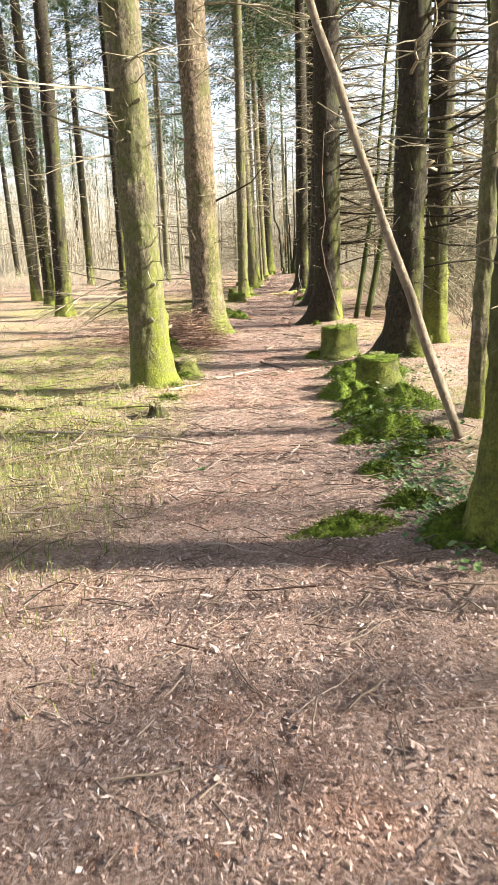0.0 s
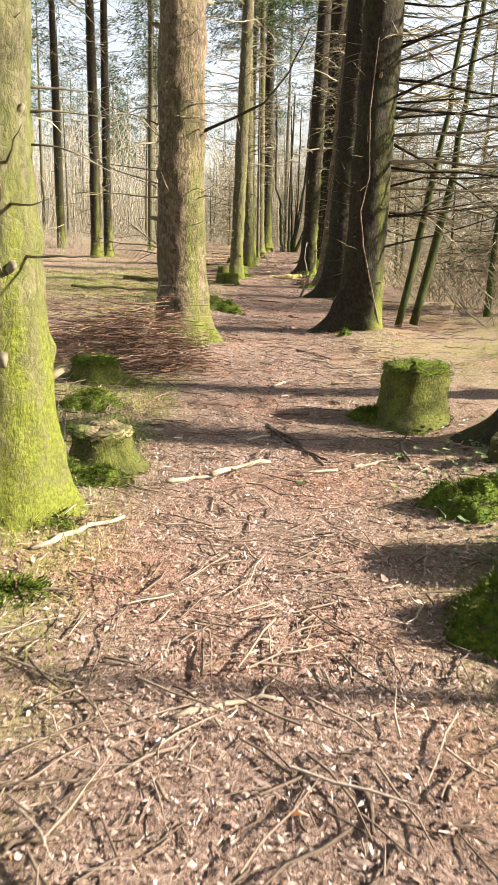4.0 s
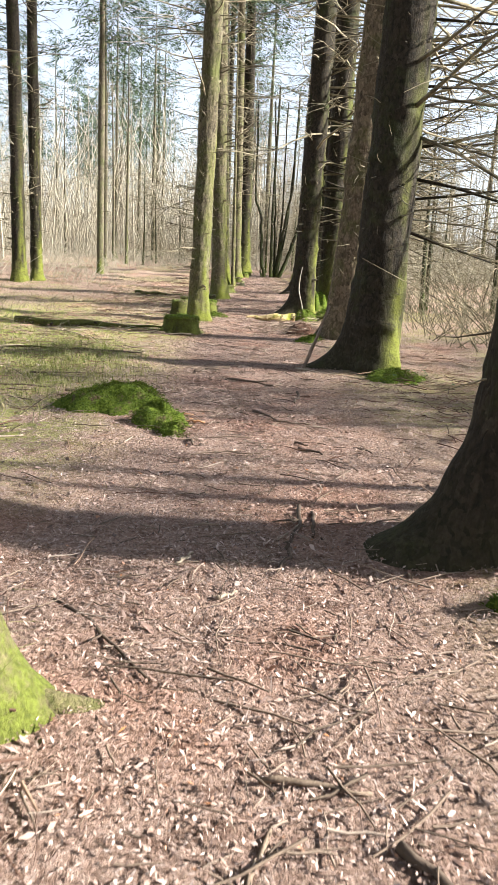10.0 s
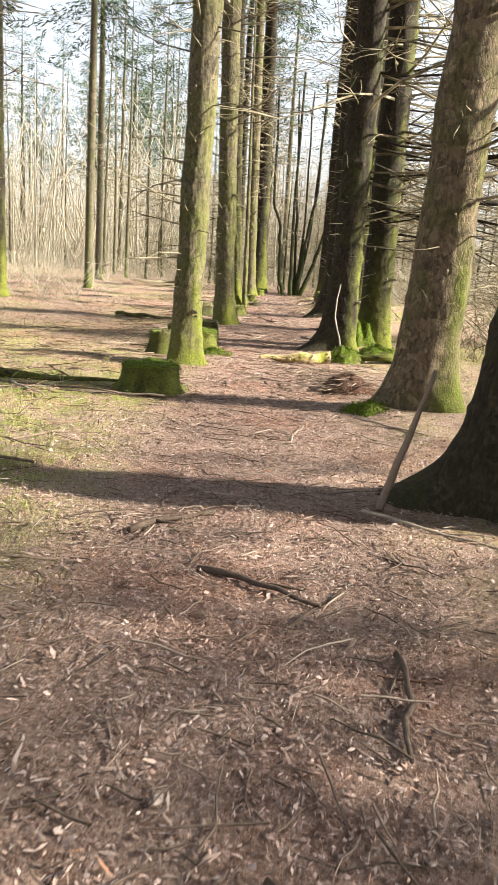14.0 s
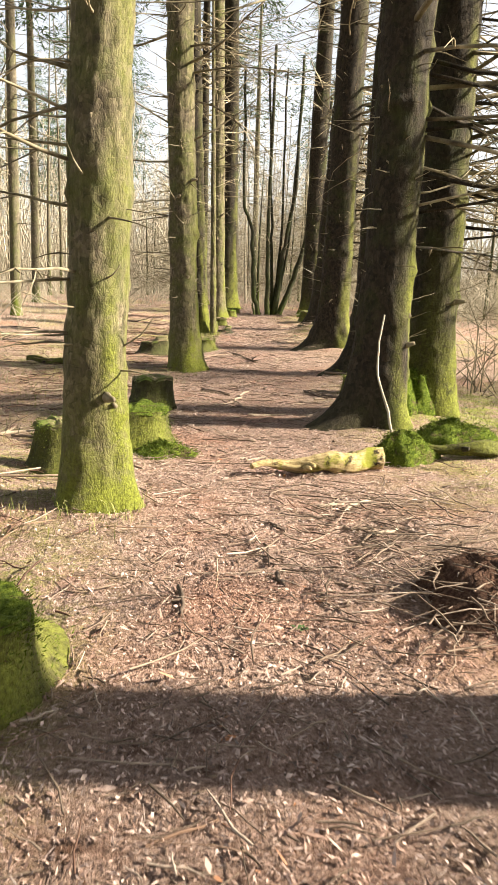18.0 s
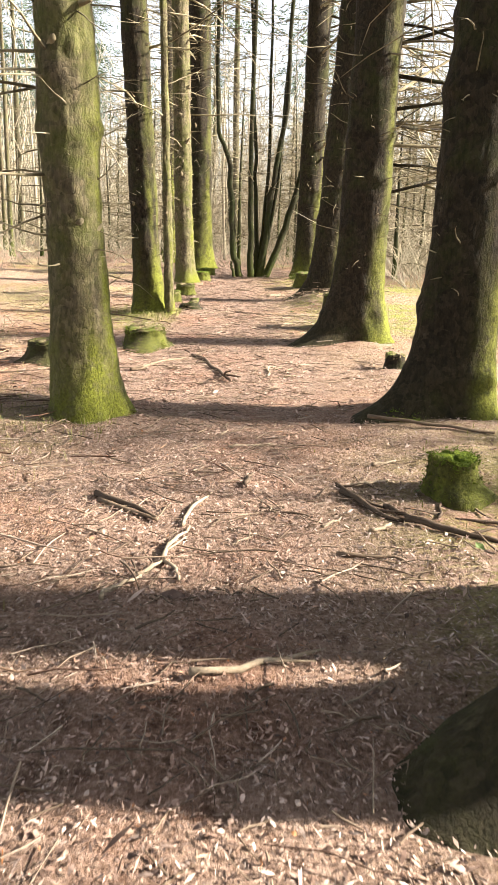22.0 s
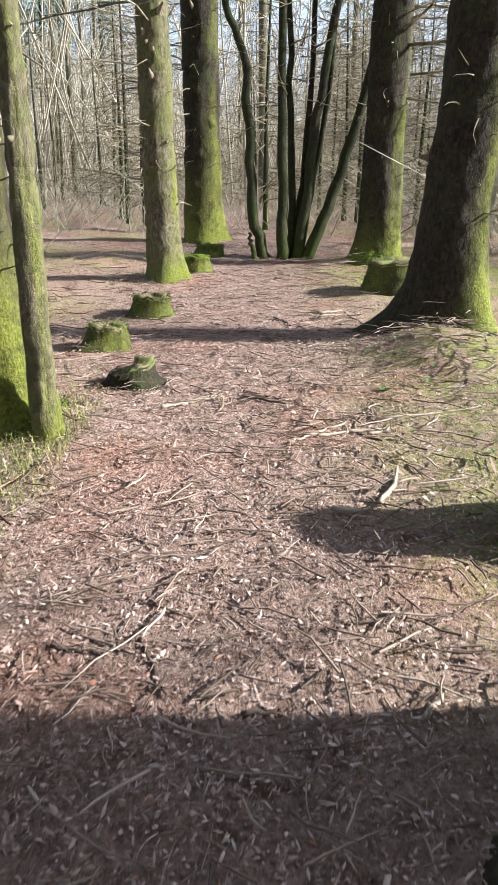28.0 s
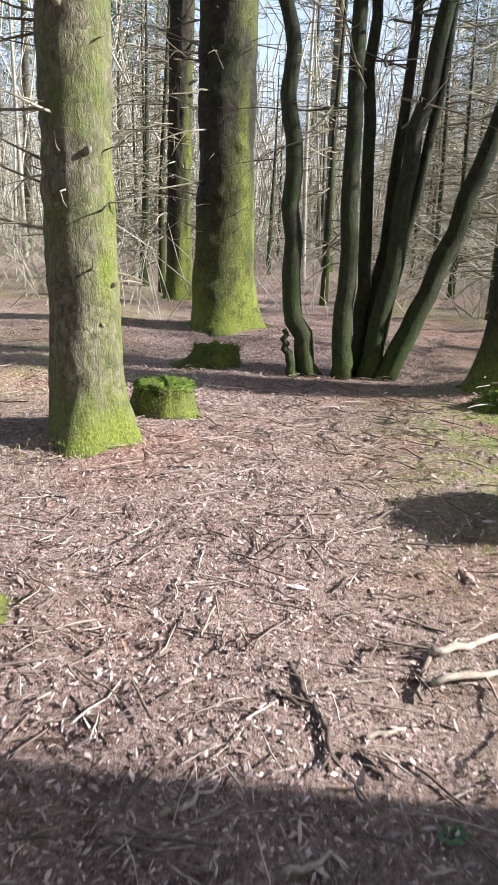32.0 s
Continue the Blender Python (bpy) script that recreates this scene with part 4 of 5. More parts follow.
# ---- young spruces with bare boughs on the sunny side ----


def young_prototype(k, height, green):
    rng = random.Random(1300 + k)
    tree = thing("young_spruce", 0, 0, 0, "young spruce with dense bare drooping boughs", "tree", "young spruces")
    part("trunk", trunk_mesh(rng, 0.11, (rng.uniform(-0.02, 0.02), 0), height, 0.8, BARK_SMOOTH, False, []), tree)
    b = Build()
    for _ in range(92):
        z = rng.uniform(0.5, height * 0.92)
        limb(b, rng, 0.08, (0, 0), z, rng.uniform(0, 6.28), rng.uniform(0.7, 2.3) * (1 - 0.5 * z / height), 7, None, rng.uniform(-1.1, 0.1), 0.003)
    tagged(part("bough_tangle", b.mesh("bare_boughs", BRANCH), tree), kind="stuff")
    if green:
        part("crown", crown_mesh(rng, 0.8, height, 1.3, 26, 26), tree)
    return tree


YOUNG = [young_prototype(k, h, g) for k, (h, g) in enumerate(((5.0, False), (4.3, False), (5.6, False), (3.6, True)))]
for _ in range(64):
    y = rng.uniform(11, 75)
    x = path_x(min(y, 46)) + rng.uniform(2.6, 11.5)
    if x < 10 and (y < 17 or 18.8 < y < 29) or 31 < y < 42.5 and x < 14 or (y > 46 and x < 2):
        continue
    if min((x - a) ** 2 + (y - b) ** 2 for a, b in spots) < 1.0:
        continue
    spots.append((x, y))
    copy_thing(YOUNG[rng.choice((0, 1, 2, 0, 1, 2, 3) if y < 20 else (0, 1, 2))], pose(x, y, ground_z(x, y) - 0.04 if y < 70 else bowl(x, y), 0, 0, rng.uniform(0, 360)))
# the first seven stand out of view, added to shade the path's start
for x, y, k in ((4.2, 0.6, 0), (4.6, 1.8, 1), (5.4, 0.9, 3), (3.7, 2.4, 0), (4.4, 4.6, 0), (5.2, 5.4, 2), (4.9, 3.4, 3), (3.8, 17.2, 1), (4.3, 17.7, 2), (4.6, 18.4, 3), (5.0, 17.4, 0), (4.7, 16.0, 1), (4.7, 29.4, 0), (5.1, 30.6, 1), (4.6, 44.6, 0), (5.6, 46.0, 2), (4.2, 47.2, 1), (6.6, 43.6, 0), (5.2, 48.6, 1)):
    spots.append((x, y))
    copy_thing(YOUNG[k], pose(x, y, ground_z(x, y) - 0.04, 0, 0, rng.uniform(0, 360)))
# unseen young spruces, added to thicken the wood behind the start
for _ in range(34):
    x, y = rng.uniform(-12, 12), rng.uniform(-26, -4)
    if min((x - a) ** 2 + (y - b) ** 2 for a, b in spots) > 0.9:
        spots.append((x, y))
        copy_thing(YOUNG[3], pose(x, y, bowl(x, y) - 0.04, 0, 0, rng.uniform(0, 360)))
for _ in range(40):      # the thicket behind the clump
    y, x = rng.uniform(48, 66), rng.uniform(-4, 9)
    if min((x - a) ** 2 + (y - b) ** 2 for a, b in spots) > 0.7:
        spots.append((x, y))
        copy_thing(YOUNG[rng.choice((0, 1, 2))], pose(x, y, ground_z(x, y) - 0.04, 0, 0, rng.uniform(0, 360)))
for k, p in enumerate(YOUNG):
    p.matrix_basis = pose(6.2 + 1.3 * k, 20.5 + 0.8 * k, bowl(7, 20))


def scrub(count, seed, x0, x1, y0, y1, tall, material, label):
    """Fine leafless brushwood."""
    rng = random.Random(seed)
    b = Build()
    for _ in range(count):
        x, y = rng.uniform(x0, x1), rng.uniform(y0, y1)
        h, ln = rng.uniform(0, 6.28), tall * rng.uniform(0.3, 1.2)
        lean = rng.uniform(0.05, 0.7) if tall > 2 else rng.uniform(0.2, 1.8)
        p = Vector((x, y, bowl(x, min(y, 120)) - 0.05))
        e = p + Vector((math.cos(h) * lean * ln, math.sin(h) * lean * ln, ln))
        m = p.lerp(e, 0.5) + Vector((rng.gauss(0, 0.08), rng.gauss(0, 0.08), 0.1)) * ln
        r = 0.004 + 0.004 * ln
        b.tube([p, m, e], [r, r * 0.7, r * 0.3], 3, caps=False)
    return tagged(new("brushwood", b.mesh("brushwood", material)), label, "undergrowth", kind="stuff")


scrub(5000, 31, -50, 14, 55, 125, 3.2, PALE_STEM, "far pale leafless brushwood under the trees")
scrub(5200, 35, -46, 22, 58, 118, 8.5, PALE_STEM, "dense pale leafless saplings filling the far wood")
scrub(3000, 36, 9, 26, 6, 60, 2.6, BRANCH, "thicket of bare brown branches on the sunny side")
scrub(2200, 37, 3.4, 9, 8, 31, 1.1, BRANCH, "low tangle of bare brown branches beside the spruces")
scrub(3600, 38, -5.5, -1.0, 2.5, 40, 0.17, BRANCH, "low dry bracken and broken twigs on the mossy floor")
scrub(2600, 32, -26, -3, 34, 62, 0.9, PALE_STEM, "low dry brushwood on the woodland floor")
# these two take the pale stem colour so their twigs read as brightly sunlit
scrub(3600, 33, 5, 16, 41, 56, 1.3, PALE_STEM, "pale tangled bramble beyond the clearing")
scrub(1500, 34, -3, 12, 46, 66, 1.1, PALE_STEM, "low dry brushwood behind the coppice clump")

# ---- fallen sticks ----
stick(-0.09, 6.68, 19, 0.30, 0.019, PALE)
stick(-0.36, 5.85, 25, 0.17, 0.024, PALE)
stick(-0.23, 5.79, 14, 0.14, 0.021, PALE)
stick(-0.15, 5.78, -96, 0.18, 0.020, PALE)
stick(-0.49, 6.21, 19, 0.11, 0.014, MID)
stick(0.39, 5.84, -20, 0.23, 0.014, MID)
stick(0.14, 5.96, -46, 0.15, 0.012, MID)
stick(0.47, 6.41, 49, 0.19, 0.012, MID)
stick(0.22, 6.33, -84, 0.19, 0.017, DARK)
stick(0.26, 9.40, -69, 0.92, 0.025, DARK)
stick(-0.70, 7.78, 50, 0.47, 0.026, PALE)
stick(-0.32, 8.62, 32, 0.25, 0.026, PALE)
stick(-0.06, 8.82, 41, 0.41, 0.033, PALE)
stick(0.15, 9.64, -71, 0.30, 0.025, DARK)
stick(0.27, 9.39, -58, 0.25, 0.023, DARK)
stick(0.04, 9.50, 45, 0.21, 0.027, PALE)
stick(0.36, 8.80, 30, 0.22, 0.021, PALE)
stick(0.37, 9.11, -54, 0.19, 0.021, DARK)
stick(0.63, 8.99, 28, 0.16, 0.024, PALE)
stick(0.10, 9.12, -99, 0.20, 0.013, DARK)
stick(0.25, 11.19, 62, 0.25, 0.029, PALE)
stick(0.80, 11.34, 7, 0.19, 0.026, PALE)
stick(0.28, 10.77, 45, 0.09, 0.018, PALE)
stick(-0.08, 11.72, 16, 0.17, 0.017, MID)
stick(-0.45, 11.82, -48, 0.20, 0.011, DARK)
stick(0.66, 10.60, -64, 0.14, 0.022, MID)
stick(0.73, 12.83, -74, 0.61, 0.019, DARK)
stick(0.39, 13.43, -5, 0.26, 0.018, MID)
stick(0.61, 13.12, -55, 0.27, 0.026, DARK)
stick(0.77, 12.87, -59, 0.33, 0.027, DARK)
stick(0.24, 13.16, 79, 0.27, 0.016, MID)
stick(0.61, 12.70, 23, 0.14, 0.020, PALE)
stick(-0.21, 14.11, -55, 0.62, 0.017, DARK)
stick(0.76, 12.57, 25, 0.12, 0.019, PALE)
stick(0.04, 14.77, 65, 0.14, 0.019, PALE)
stick(0.20, 14.43, 34, 0.09, 0.016, PALE)
stick(0.51, 15.19, -98, 0.58, 0.025, DARK)
stick(0.43, 14.78, -105, 0.26, 0.019, DARK)
stick(0.59, 15.24, -93, 0.36, 0.020, DARK)
stick(0.74, 16.59, -35, 0.18, 0.021, DARK)
stick(0.10, 19.86, 38, 0.46, 0.034, DARK)
stick(-0.25, 17.47, 19, 0.16, 0.028, ORANGE)
stick(-0.10, 17.49, 18, 0.17, 0.025, ORANGE)
stick(0.00, 17.29, -6, 0.15, 0.025, ORANGE)
stick(0.83, 18.46, -97, 0.54, 0.023, DARK)
stick(0.52, 17.66, -57, 0.34, 0.021, DARK)
stick(0.70, 17.41, -11, 0.27, 0.016, MID)
stick(0.45, 19.20, -31, 0.52, 0.027, DARK)
stick(-0.69, 18.71, 31, 0.35, 0.021, MID)
stick(-1.07, 20.68, -19, 0.80, 0.025, MID)
stick(0.70, 16.75, -40, 0.11, 0.017, DARK)
stick(-0.01, 16.72, -75, 0.17, 0.022, DARK)
stick(0.44, 16.70, -79, 0.08, 0.010, DARK)
stick(0.82, 22.10, -105, 0.43, 0.021, PALE)
stick(0.76, 21.76, -93, 0.27, 0.018, PALE)
stick(0.29, 24.12, -83, 0.27, 0.023, DARK)
stick(1.08, 25.42, 27, 0.17, 0.022, PALE)
stick(1.22, 25.43, 57, 0.31, 0.026, PALE)
stick(1.15, 25.00, 11, 0.16, 0.023, MID)
stick(1.16, 24.87, -113, 0.31, 0.022, MID)
stick(1.27, 24.95, 41, 0.18, 0.023, PALE)
stick(0.66, 24.61, -87, 0.27, 0.014, DARK)
stick(0.74, 25.03, -65, 0.16, 0.016, DARK)
stick(0.98, 24.28, -26, 0.16, 0.012, MID)
stick(0.69, 24.34, -76, 0.13, 0.020, DARK)
stick(0.99, 28.29, 21, 0.42, 0.023, PALE)
stick(0.04, 28.39, 76, 0.78, 0.020, PALE)
stick(0.52, 29.55, -45, 0.43, 0.032, DARK)
stick(1.59, 29.55, -63, 0.43, 0.032, DARK)
stick(1.86, 29.22, -39, 0.43, 0.030, DARK)
stick(0.90, 26.41, 30, 0.10, 0.016, PALE)
stick(0.75, 26.57, 42, 0.19, 0.015, PALE)
stick(0.66, 26.61, 49, 0.07, 0.013, PALE)
stick(0.62, 27.18, 162, 0.35, 0.011, MID)
stick(0.56, 28.77, 56, 0.21, 0.019, PALE)
stick(0.66, 28.93, 59, 0.16, 0.020, PALE)
stick(0.74, 29.16, 78, 0.33, 0.022, PALE)
stick(0.83, 29.55, 75, 0.47, 0.020, PALE)
stick(0.53, 29.49, -38, 0.35, 0.028, MID)
stick(0.73, 28.91, -69, 0.20, 0.017, PALE)
stick(1.20, 29.48, -20, 0.22, 0.017, DARK)
stick(1.56, 29.69, -63, 0.36, 0.021, DARK)
stick(1.70, 29.46, -51, 0.19, 0.023, DARK)
stick(1.01, 29.20, 53, 0.16, 0.012, PALE)
stick(1.39, 29.36, 53, 0.14, 0.016, PALE)
stick(1.66, 29.86, 25, 0.21, 0.020, PALE)
stick(1.81, 30.17, 27, 0.15, 0.022, PALE)
stick(1.08, 29.89, 79, 0.20, 0.025, DARK)
stick(1.15, 30.52, 20, 0.26, 0.015, PALE)
stick(1.01, 32.90, -74, 1.25, 0.039, DARK)
stick(0.61, 33.14, 62, 1.06, 0.034, MID)
stick(1.58, 29.29, 44, 0.14, 0.019, PALE)
stick(1.47, 29.00, -9, 0.26, 0.019, MID)
stick(1.53, 32.99, 27, 0.17, 0.016, PALE)
stick(1.48, 32.80, -87, 0.19, 0.021, PALE)
stick(1.47, 32.63, -97, 0.15, 0.019, PALE)
stick(1.58, 32.95, 63, 0.16, 0.013, PALE)
stick(1.66, 32.84, -109, 0.14, 0.026, MID)
stick(1.83, 33.10, 50, 0.13, 0.015, PALE)
stick(1.79, 32.82, 58, 0.11, 0.013, PALE)
stick(1.21, 32.72, 16, 0.07, 0.012, PALE)
stick(1.16, 32.61, 0, 0.08, 0.015, PALE)
stick(1.63, 32.57, 21, 0.09, 0.015, PALE)
stick(0.81, 33.74, -74, 0.20, 0.018, DARK)
stick(1.48, 33.52, -64, 0.19, 0.014, DARK)
stick(1.47, 33.17, 23, 0.22, 0.010, MID)
stick(2.03, 35.99, 72, 0.38, 0.022, PALE)
stick(1.84, 35.75, 11, 0.15, 0.024, PALE)
stick(1.60, 37.24, -26, 0.27, 0.020, DARK)
stick(0.99, 34.89, -10, 0.17, 0.012, DARK)
stick(1.18, 34.82, -65, 0.26, 0.012, DARK)
stick(1.44, 34.63, 5, 0.08, 0.018, DARK)
stick(1.35, 34.44, -14, 0.11, 0.010, MID)
stick(1.85, 34.65, 58, 0.13, 0.018, PALE)
stick(1.28, 37.25, 32, 0.24, 0.020, PALE)
stick(1.12, 37.14, 38, 0.15, 0.020, PALE)
stick(1.56, 37.36, -38, 0.16, 0.016, DARK)
stick(1.68, 37.29, -23, 0.13, 0.015, DARK)
stick(1.39, 37.14, 76, 0.29, 0.015, MID)
stick(1.73, 36.59, 53, 0.14, 0.015, PALE)
stick(1.83, 36.70, 46, 0.16, 0.016, PALE)
stick(1.94, 36.80, 40, 0.14, 0.015, PALE)
stick(1.90, 36.67, 27, 0.17, 0.020, PALE)
stick(2.08, 36.73, 12, 0.22, 0.021, PALE)
stick(2.18, 37.14, -106, 0.15, 0.015, PALE)
stick(2.15, 36.95, -92, 0.23, 0.014, MID)
stick(2.07, 36.88, -112, 0.26, 0.013, MID)
stick(1.80, 37.71, -91, 0.28, 0.015, DARK)
stick(1.94, 37.57, 77, 0.15, 0.014, MID)
stick(2.04, 37.62, 61, 0.23, 0.012, MID)
stick(2.07, 36.64, -45, 0.16, 0.012, DARK)
stick(2.13, 36.69, 35, 0.14, 0.016, PALE)
stick(2.35, 39.68, 25, 0.32, 0.021, PALE)
stick(1.86, 39.60, -69, 0.19, 0.020, DARK)
stick(1.92, 39.40, -77, 0.23, 0.018, DARK)
stick(2.33, 39.82, 31, 0.25, 0.025, PALE)
stick(2.19, 39.66, -99, 0.22, 0.018, MID)
stick(1.84, 39.52, -31, 0.12, 0.014, DARK)
stick(1.63, 39.16, 48, 0.15, 0.014, PALE)
stick(2.06, 39.42, 29, 0.11, 0.014, PALE)
stick(1.36, 39.40, -47, 0.21, 0.014, DARK)
stick(1.87, 39.01, 33, 0.11, 0.017, PALE)
stick(2.02, 39.31, -66, 0.10, 0.015, DARK)
stick(1.89, 40.74, 18, 0.31, 0.015, MID)

rng = random.Random(815)
for _ in range(46):      # long thin boughs lying on the mossy ground beside the path
    y = rng.uniform(3.5, 40)
    stick(path_x(y) - 0.9 - abs(rng.gauss(0, 1.1)), y, rng.gauss(5, 38), rng.uniform(0.5, 1.7), rng.uniform(0.014, 0.032), rng.choice((DARK, MID, MID, PALE)))
for _ in range(14):
    y = rng.uniform(9, 40)
    stick(path_x(y) + 0.85 + abs(rng.gauss(0, 0.4)), y, rng.gauss(0, 50), rng.uniform(0.4, 1.1), rng.uniform(0.012, 0.026), rng.choice((DARK, MID, PALE)))

# ---- litter, twigs, grass ----


def litter(count, seed, x0, x1, y0, y1, size, near):
    """Dead leaves and bark chips, each a small bent flake."""
    rng = np.random.default_rng(seed)
    ys = rng.uniform(y0, y1, count)
    cx = np.array([path_x(v) for v in ys])
    xs = cx + rng.normal(0, near, count)
    xs = np.clip(xs, x0, x1)
    ln, wd = size * rng.lognormal(0, 0.45, count), size * 0.30 * rng.lognormal(0, 0.45, count)
    an = rng.uniform(0, 6.2832, count)
    tilt, roll = rng.normal(0, 0.35, count), rng.normal(0, 0.45, count)
    verts = np.empty((count, 6, 3))
    zs = np.array([ground_z(float(a), float(b)) for a, b in zip(xs, ys)]) + rng.uniform(0.002, 0.014, count)
    ca, sa = np.cos(an), np.sin(an)
    for k, (u, v, h) in enumerate(((-0.5, -0.1, 0), (-0.05, -0.5, 1), (0.5, -0.08, 0), (0.5, 0.08, 0), (0.05, 0.5, 1), (-0.5, 0.1, 0))):
        lx, ly = u * ln, v * wd
        verts[:, k, 0] = xs + lx * ca - ly * sa
        verts[:, k, 1] = ys + lx * sa + ly * ca
        verts[:, k, 2] = zs + lx * tilt + ly * roll + 0.12 * wd * h
    me = bpy.data.meshes.new("leaf_litter")
    idx = np.arange(count)[:, None] * 6
    faces = np.concatenate([idx + np.array([[0, 1, 4, 5]]), idx + np.array([[1, 2, 3, 4]])])
    me.from_pydata(verts.reshape(-1, 3).tolist(), [], faces.tolist())
    me.materials.append(LITTER)
    me.update()
    return tagged(new("leaf_litter", me), "dead brown leaves and bark chips strewn over the floor", "leaf litter", kind="stuff")


litter(215000, 3, -2.6, 4.6, 1.0, 24.0, 0.0135, 0.7)
litter(215000, 4, -2.0, 5.0, 24.0, 46.0, 0.0135, 0.7)
litter(110000, 5, -5.0, 6.0, 1.0, 46.0, 0.021, 1.9)
litter(700, 6, -4.0, 5.5, 1.0, 46.0, 0.04, 0.9)


def twigs(count, seed, spots, material=TWIG, thick=1.0, reach=1.0):
    """Thin fallen twigs, heaped round the given spots (x, y, spread x, spread y, heap)."""
    rng = random.Random(seed)
    b = Build()
    for _ in range(count):
        x, y, sx, sy, heap = rng.choice(spots)
        x, y = rng.gauss(x, sx), rng.gauss(y, sy)
        h, ln = rng.uniform(0, 6.28), rng.uniform(0.05, 0.34) * reach
        z = ground_z(x, y) + 0.006 + abs(rng.gauss(0, heap))
        p = [Vector((x, y, z)) + Vector((math.cos(h), math.sin(h), 0)) * ln * (k / 3 - 0.5) + Vector((rng.gauss(0, 0.025) * ln, rng.gauss(0, 0.025) * ln, rng.gauss(0, 0.02) * ln + 0.004)) for k in range(4)]
        r = rng.uniform(0.0015, 0.0045) * thick
        b.tube(p, [r, r * 0.95, r * 0.8, r * 0.5], 4, caps=False)
    return tagged(new("twig_litter", b.mesh("twig_litter", material)), "thin dry fallen twigs scattered over the forest floor", "twigs", kind="stuff")


HEAP_TWIG = Mat("red_brown_twig", 0.9, 0.2)
HEAP_TWIG = HEAP_TWIG.color(HEAP_TWIG.ramp(HEAP_TWIG.t.nodes.new("ShaderNodeNewGeometry").outputs["Random Per Island"], (0.0, (0.05, 0.028, 0.02)), (0.6, (0.15, 0.085, 0.06)), (1.0, (0.34, 0.23, 0.16)))).m
twigs(1500, 11, ((-1.0, 5.0, 0.5, 1.4, 0.03), (-0.3, 6.0, 0.5, 2.5, 0.01), (0.5, 5.0, 0.5, 2.0, 0.01), (-1.5, 10.5, 0.6, 1.6, 0.03)))
twigs(3600, 12, ((-0.95, 12.5, 0.25, 0.4, 0.16), (-1.35, 13.1, 0.4, 0.5, 0.16), (-0.9, 12.0, 0.3, 0.35, 0.06), (-1.7, 12.6, 0.5, 0.6, 0.08)), HEAP_TWIG, 1.1)
twigs(1100, 13, ((0.6, 11.0, 0.5, 2.0, 0.01), (1.1, 12.6, 0.4, 0.8, 0.02), (0.4, 18.0, 0.5, 3.0, 0.01), (-1.2, 20.0, 0.7, 2.5, 0.02), (1.5, 24.1, 0.22, 0.28, 0.12)))
twigs(1100, 14, ((-0.6, 30.0, 0.5, 2.0, 0.03), (0.6, 27.0, 0.5, 3.0, 0.01), (1.3, 24.8, 0.35, 0.6, 0.03), (0.9, 31.0, 0.5, 3.0, 0.01)))
twigs(1700, 15, ((2.0, 36.2, 0.35, 1.2, 0.03), (1.5, 35.0, 0.6, 3.0, 0.012), (2.75, 37.9, 0.25, 0.6, 0.04), (0.5, 38.5, 0.6, 1.5, 0.03), (2.0, 41.5, 0.5, 1.5, 0.02), (2.8, 41.8, 0.6, 0.6, 0.04)), TWIG, 1.0, 0.7)

twigs(4600, 16, ((-2.2, 5.5, 0.8, 2.5, 0.025), (-2.6, 10.0, 1.0, 2.5, 0.025), (-2.4, 16.0, 0.9, 2.5, 0.025), (-2.2, 22.0, 0.9, 2.5, 0.025), (-1.6, 28.0, 0.8, 2.5, 0.03), (-1.2, 33.0, 0.7, 2.5, 0.03), (2.4, 17.5, 0.5, 2.0, 0.02), (-0.4, 38.0, 0.6, 2.5, 0.03)), HEAP_TWIG, 1.1)
twigs(5000, 17, tuple((0.1 + 0.9 * smooth01(9, 40, y) + dx, y, 0.35, 0.9, 0.006) for y in np.arange(2.5, 43, 1.5).tolist() for dx in (-0.3, 0.4)), TWIG, 0.8, 0.45)
twigs(700, 18, tuple((1.5 + dx, y, 0.3, 0.8, 0.008) for y in (33.0, 34.5, 36.0, 37.5, 39.0, 40.5) for dx in (-0.3, 0.25, 0.6)), TWIG, 0.9, 0.6)


def grass(count, seed, spots):
    rng = random.Random(seed)
    b = Build()
    for _ in range(count):
        x, y, sx, sy, tall = rng.choice(spots)
        x, y = rng.gauss(x, sx), rng.gauss(y, sy)
        if abs(x - path_x(y)) < 0.55:
            continue
        z, h, ln = ground_z(x, y) - 0.01, rng.uniform(0, 6.28), tall * 0.75 * rng.uniform(0.3, 1.3)
        d = Vector((math.cos(h), math.sin(h), 0))
        s = Vector((-d.y, d.x, 0)) * rng.uniform(0.0010, 0.0022)
        p = Vector((x, y, z))
        q = p + d * ln * 0.25 + Vector((0, 0, ln * 0.7))
        e = p + d * ln * rng.uniform(0.5, 1.1) + Vector((0, 0, ln * rng.uniform(0.4, 1.0)))
        k = len(b.v)
        b.v += [p - s, p + s, q + s * 0.7, q - s * 0.7, e]
        b.f += [(k, k + 1, k + 2, k + 3), (k + 3, k + 2, k + 4)]
    return tagged(new("grass", b.mesh("grass", GRASS, smooth=False)), "sparse short yellow-green grass and moss shoots", "grass", kind="stuff")


grass(26000, 21, ((-2.2, 7.0, 0.9, 1.6, 0.10), (-1.4, 4.5, 0.5, 1.2, 0.12), (-3.2, 9.5, 1.2, 2.0, 0.10), (-1.0, 10.3, 0.35, 0.8, 0.06)))
grass(20000, 22, ((-2.0, 20.5, 0.8, 1.6, 0.10), (-3.6, 24.0, 1.2, 3.0, 0.10), (-1.4, 19.8, 0.4, 0.9, 0.12), (-1.0, 13.3, 0.3, 0.3, 0.3)))
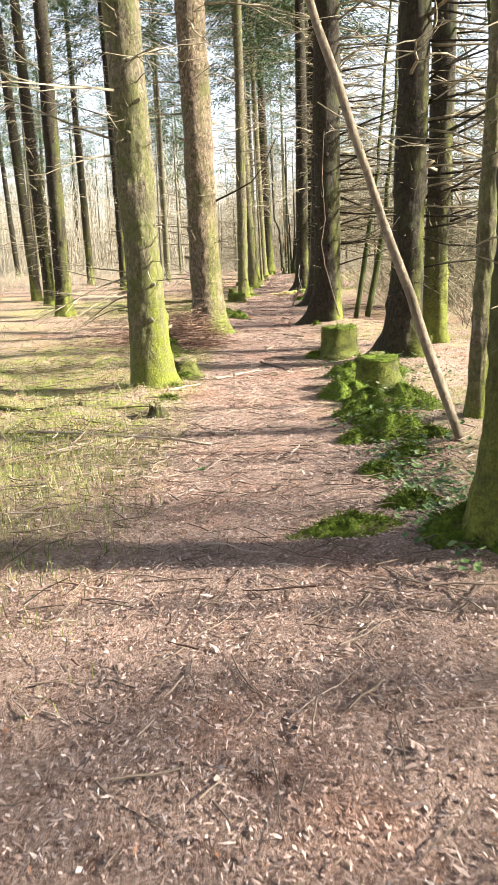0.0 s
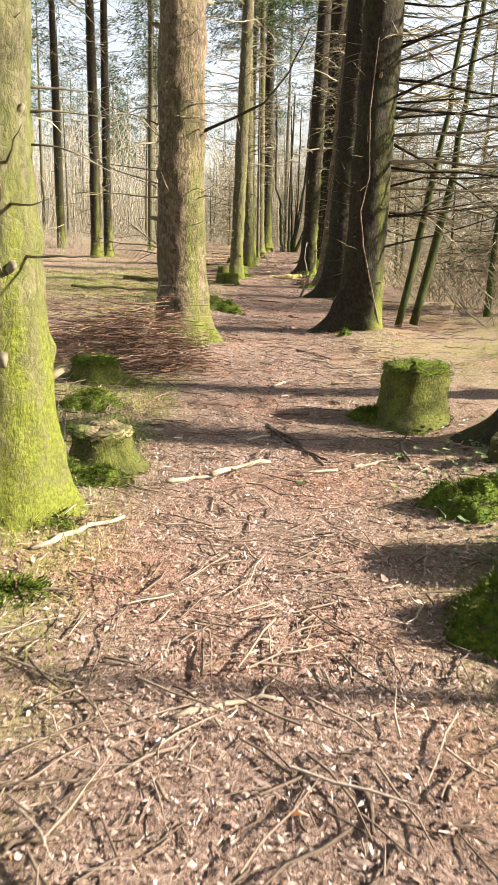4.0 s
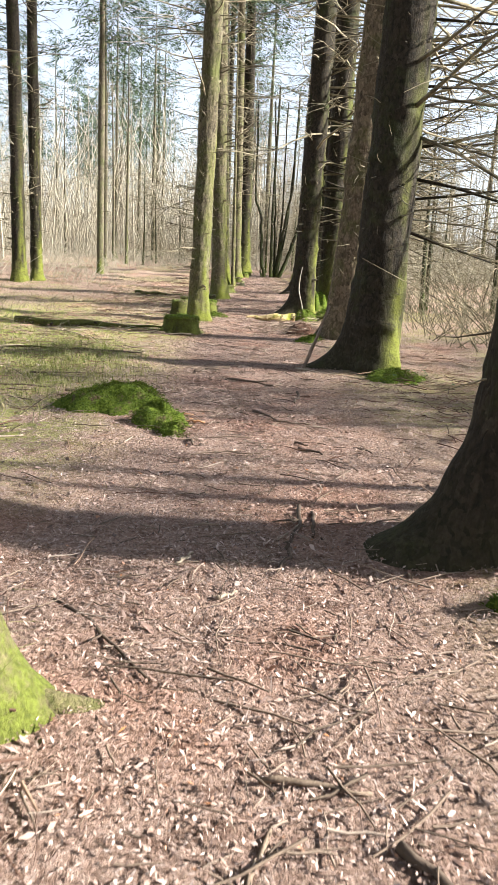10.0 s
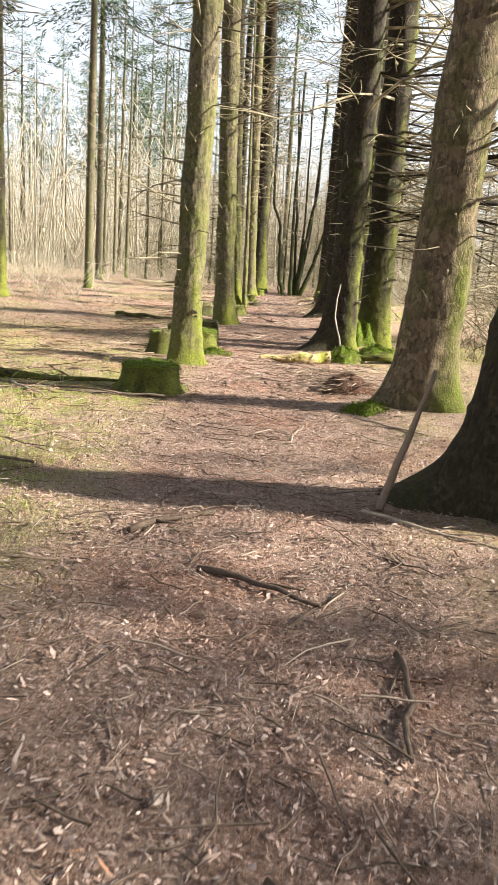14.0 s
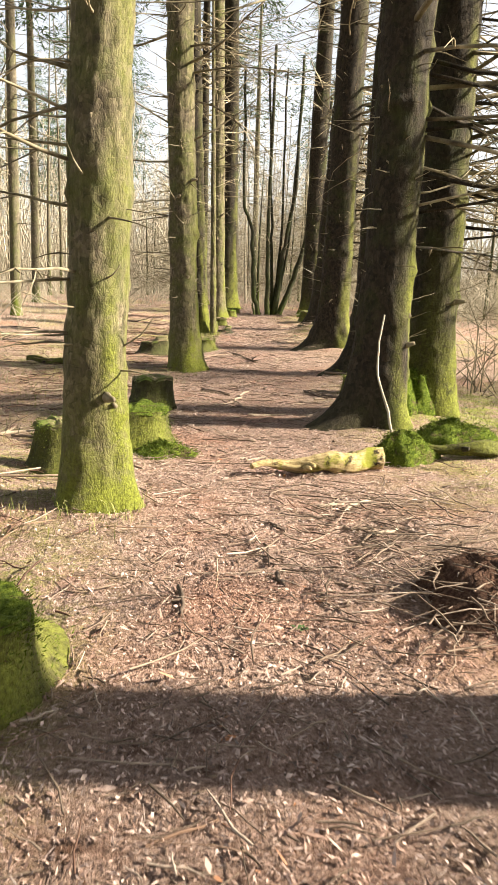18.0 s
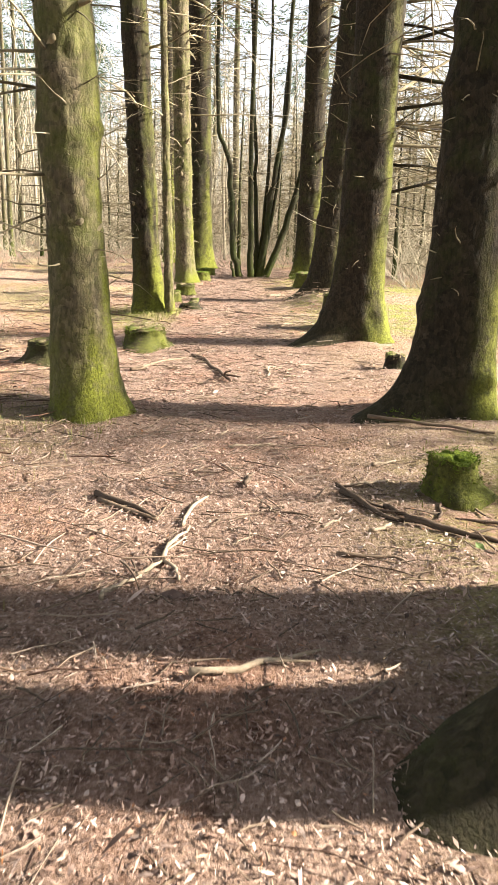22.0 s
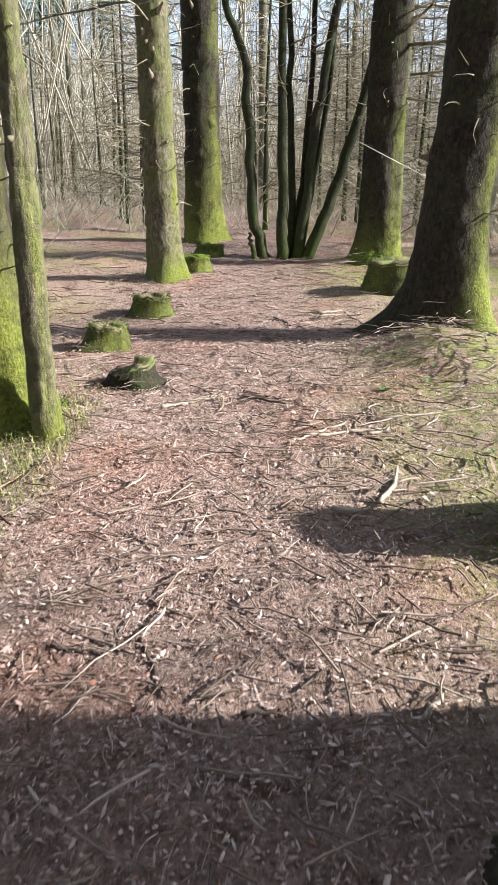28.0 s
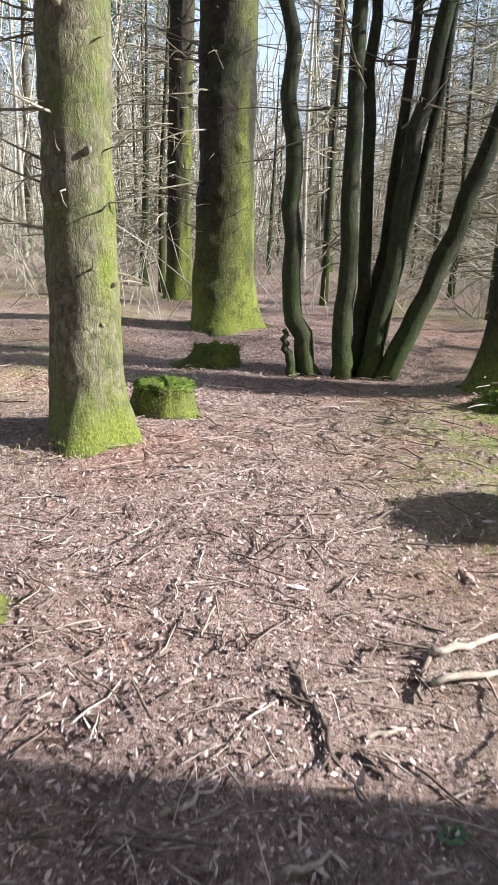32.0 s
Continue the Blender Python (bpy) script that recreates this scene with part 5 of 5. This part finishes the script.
grass(13000, 23, ((3.3, 28.5, 0.6, 1.0, 0.08), (3.8, 36.5, 0.9, 1.6, 0.045), (0.35, 36.6, 0.3, 0.5, 0.09), (-1.2, 30.0, 0.7, 2.5, 0.1), (4.0, 41.0, 0.8, 1.5, 0.05)))

grass(7000, 24, tuple((x + 0.1, y - 0.12, 0.2 + 0.3 * w, 0.2, 0.11) for kind, x, y, w, *_ in NEAR if x < path_x(y)))


def seedling(x, y, s):
    """A little green plant with a few leaves."""
    rng = random.Random(int(abs(x * 500 + y * 90)))
    t = thing("green_seedling", x, y, ground_z(x, y), "small green seedling growing through the leaf litter", "plant", "seedlings")
    for k in range(7):
        h = k * 0.9 + rng.uniform(-0.2, 0.2)
        d = Vector((math.cos(h), math.sin(h), 0.6)).normalized() * s * rng.uniform(0.7, 1.2)
        e = Vector((-d.y, d.x, 0)).normalized() * s * 0.28
        b = Build()
        b.v = [Vector((0, 0, 0)), d * 0.5 - e, d * 1.0 - Vector((0, 0, 0.1 * s)), d * 0.5 + e, d * 0.5 + Vector((0, 0, 0.06 * s))]
        b.f = [(0, 1, 4), (1, 2, 4), (2, 3, 4), (3, 0, 4)]
        b.w = [0.0] * 5
        part("leaf", b.mesh("leaf", LEAF), t)
    return t


def ground_cover(count, seed, spots, size):
    """Low bramble and ivy leaves close to the floor."""
    rng = random.Random(seed)
    b = Build()
    for _ in range(count):
        x, y, sx, sy, tall = rng.choice(spots)
        x, y = rng.gauss(x, sx), rng.gauss(y, sy)
        if abs(x - path_x(y)) < 0.6:
            continue
        h, s = rng.uniform(0, 6.28), size * rng.uniform(0.5, 1.4)
        d = Vector((math.cos(h), math.sin(h), rng.uniform(-0.3, 0.5))) * s
        e = Vector((-d.y, d.x, rng.uniform(-0.4, 0.4) * s)) * 0.38
        p = Vector((x, y, ground_z(x, y) + abs(rng.gauss(0.01, tall))))
        k = len(b.v)
        b.v += [p, p + d * 0.45 - e, p + d, p + d * 0.45 + e, p + d * 0.5 + Vector((0, 0, -0.12 * s))]
        b.f += [(k, k + 1, k + 4), (k + 1, k + 2, k + 4), (k + 2, k + 3, k + 4), (k + 3, k, k + 4)]
    return tagged(new("ground_cover", b.mesh("ground_cover", COVER, smooth=False)), "low green bramble and ivy leaves over moss", "undergrowth", kind="stuff")


COVER = Mat("cover_leaf", 0.5, 0.4)
COVER = COVER.color(COVER.ramp(COVER.t.nodes.new("ShaderNodeNewGeometry").outputs["Random Per Island"], (0.0, (0.03, 0.06, 0.018)), (0.6, (0.07, 0.12, 0.03)), (0.9, (0.13, 0.17, 0.06)), (1.0, (0.24, 0.24, 0.16)))).m
ground_cover(2600, 41, ((1.0, 5.2, 0.2, 0.8, 0.03), (1.05, 6.6, 0.2, 0.7, 0.04), (0.95, 3.9, 0.15, 0.5, 0.03), (1.5, 8.6, 0.35, 0.6, 0.05)), 0.04)
ground_cover(500, 42, ((2.0, 20.2, 0.25, 0.4, 0.03), (2.9, 37.5, 0.4, 1.0, 0.03), (2.5, 29.2, 0.2, 0.4, 0.03)), 0.035)
LEAF = Mat("green_leaf", 0.55, 0.4)
LEAF = LEAF.color(LEAF.ramp(LEAF.noise(20, 3), (0.3, (0.03, 0.075, 0.02)), (0.7, (0.07, 0.13, 0.035)))).m
for x, y, s in ((-0.35, 4.75, 0.05), (0.62, 5.9, 0.06), (0.9, 4.6, 0.06), (0.25, 8.6, 0.05), (0.72, 23.9, 0.04), (2.3, 37.4, 0.05), (2.15, 39.1, 0.04)):
    seedling(x, y, s)
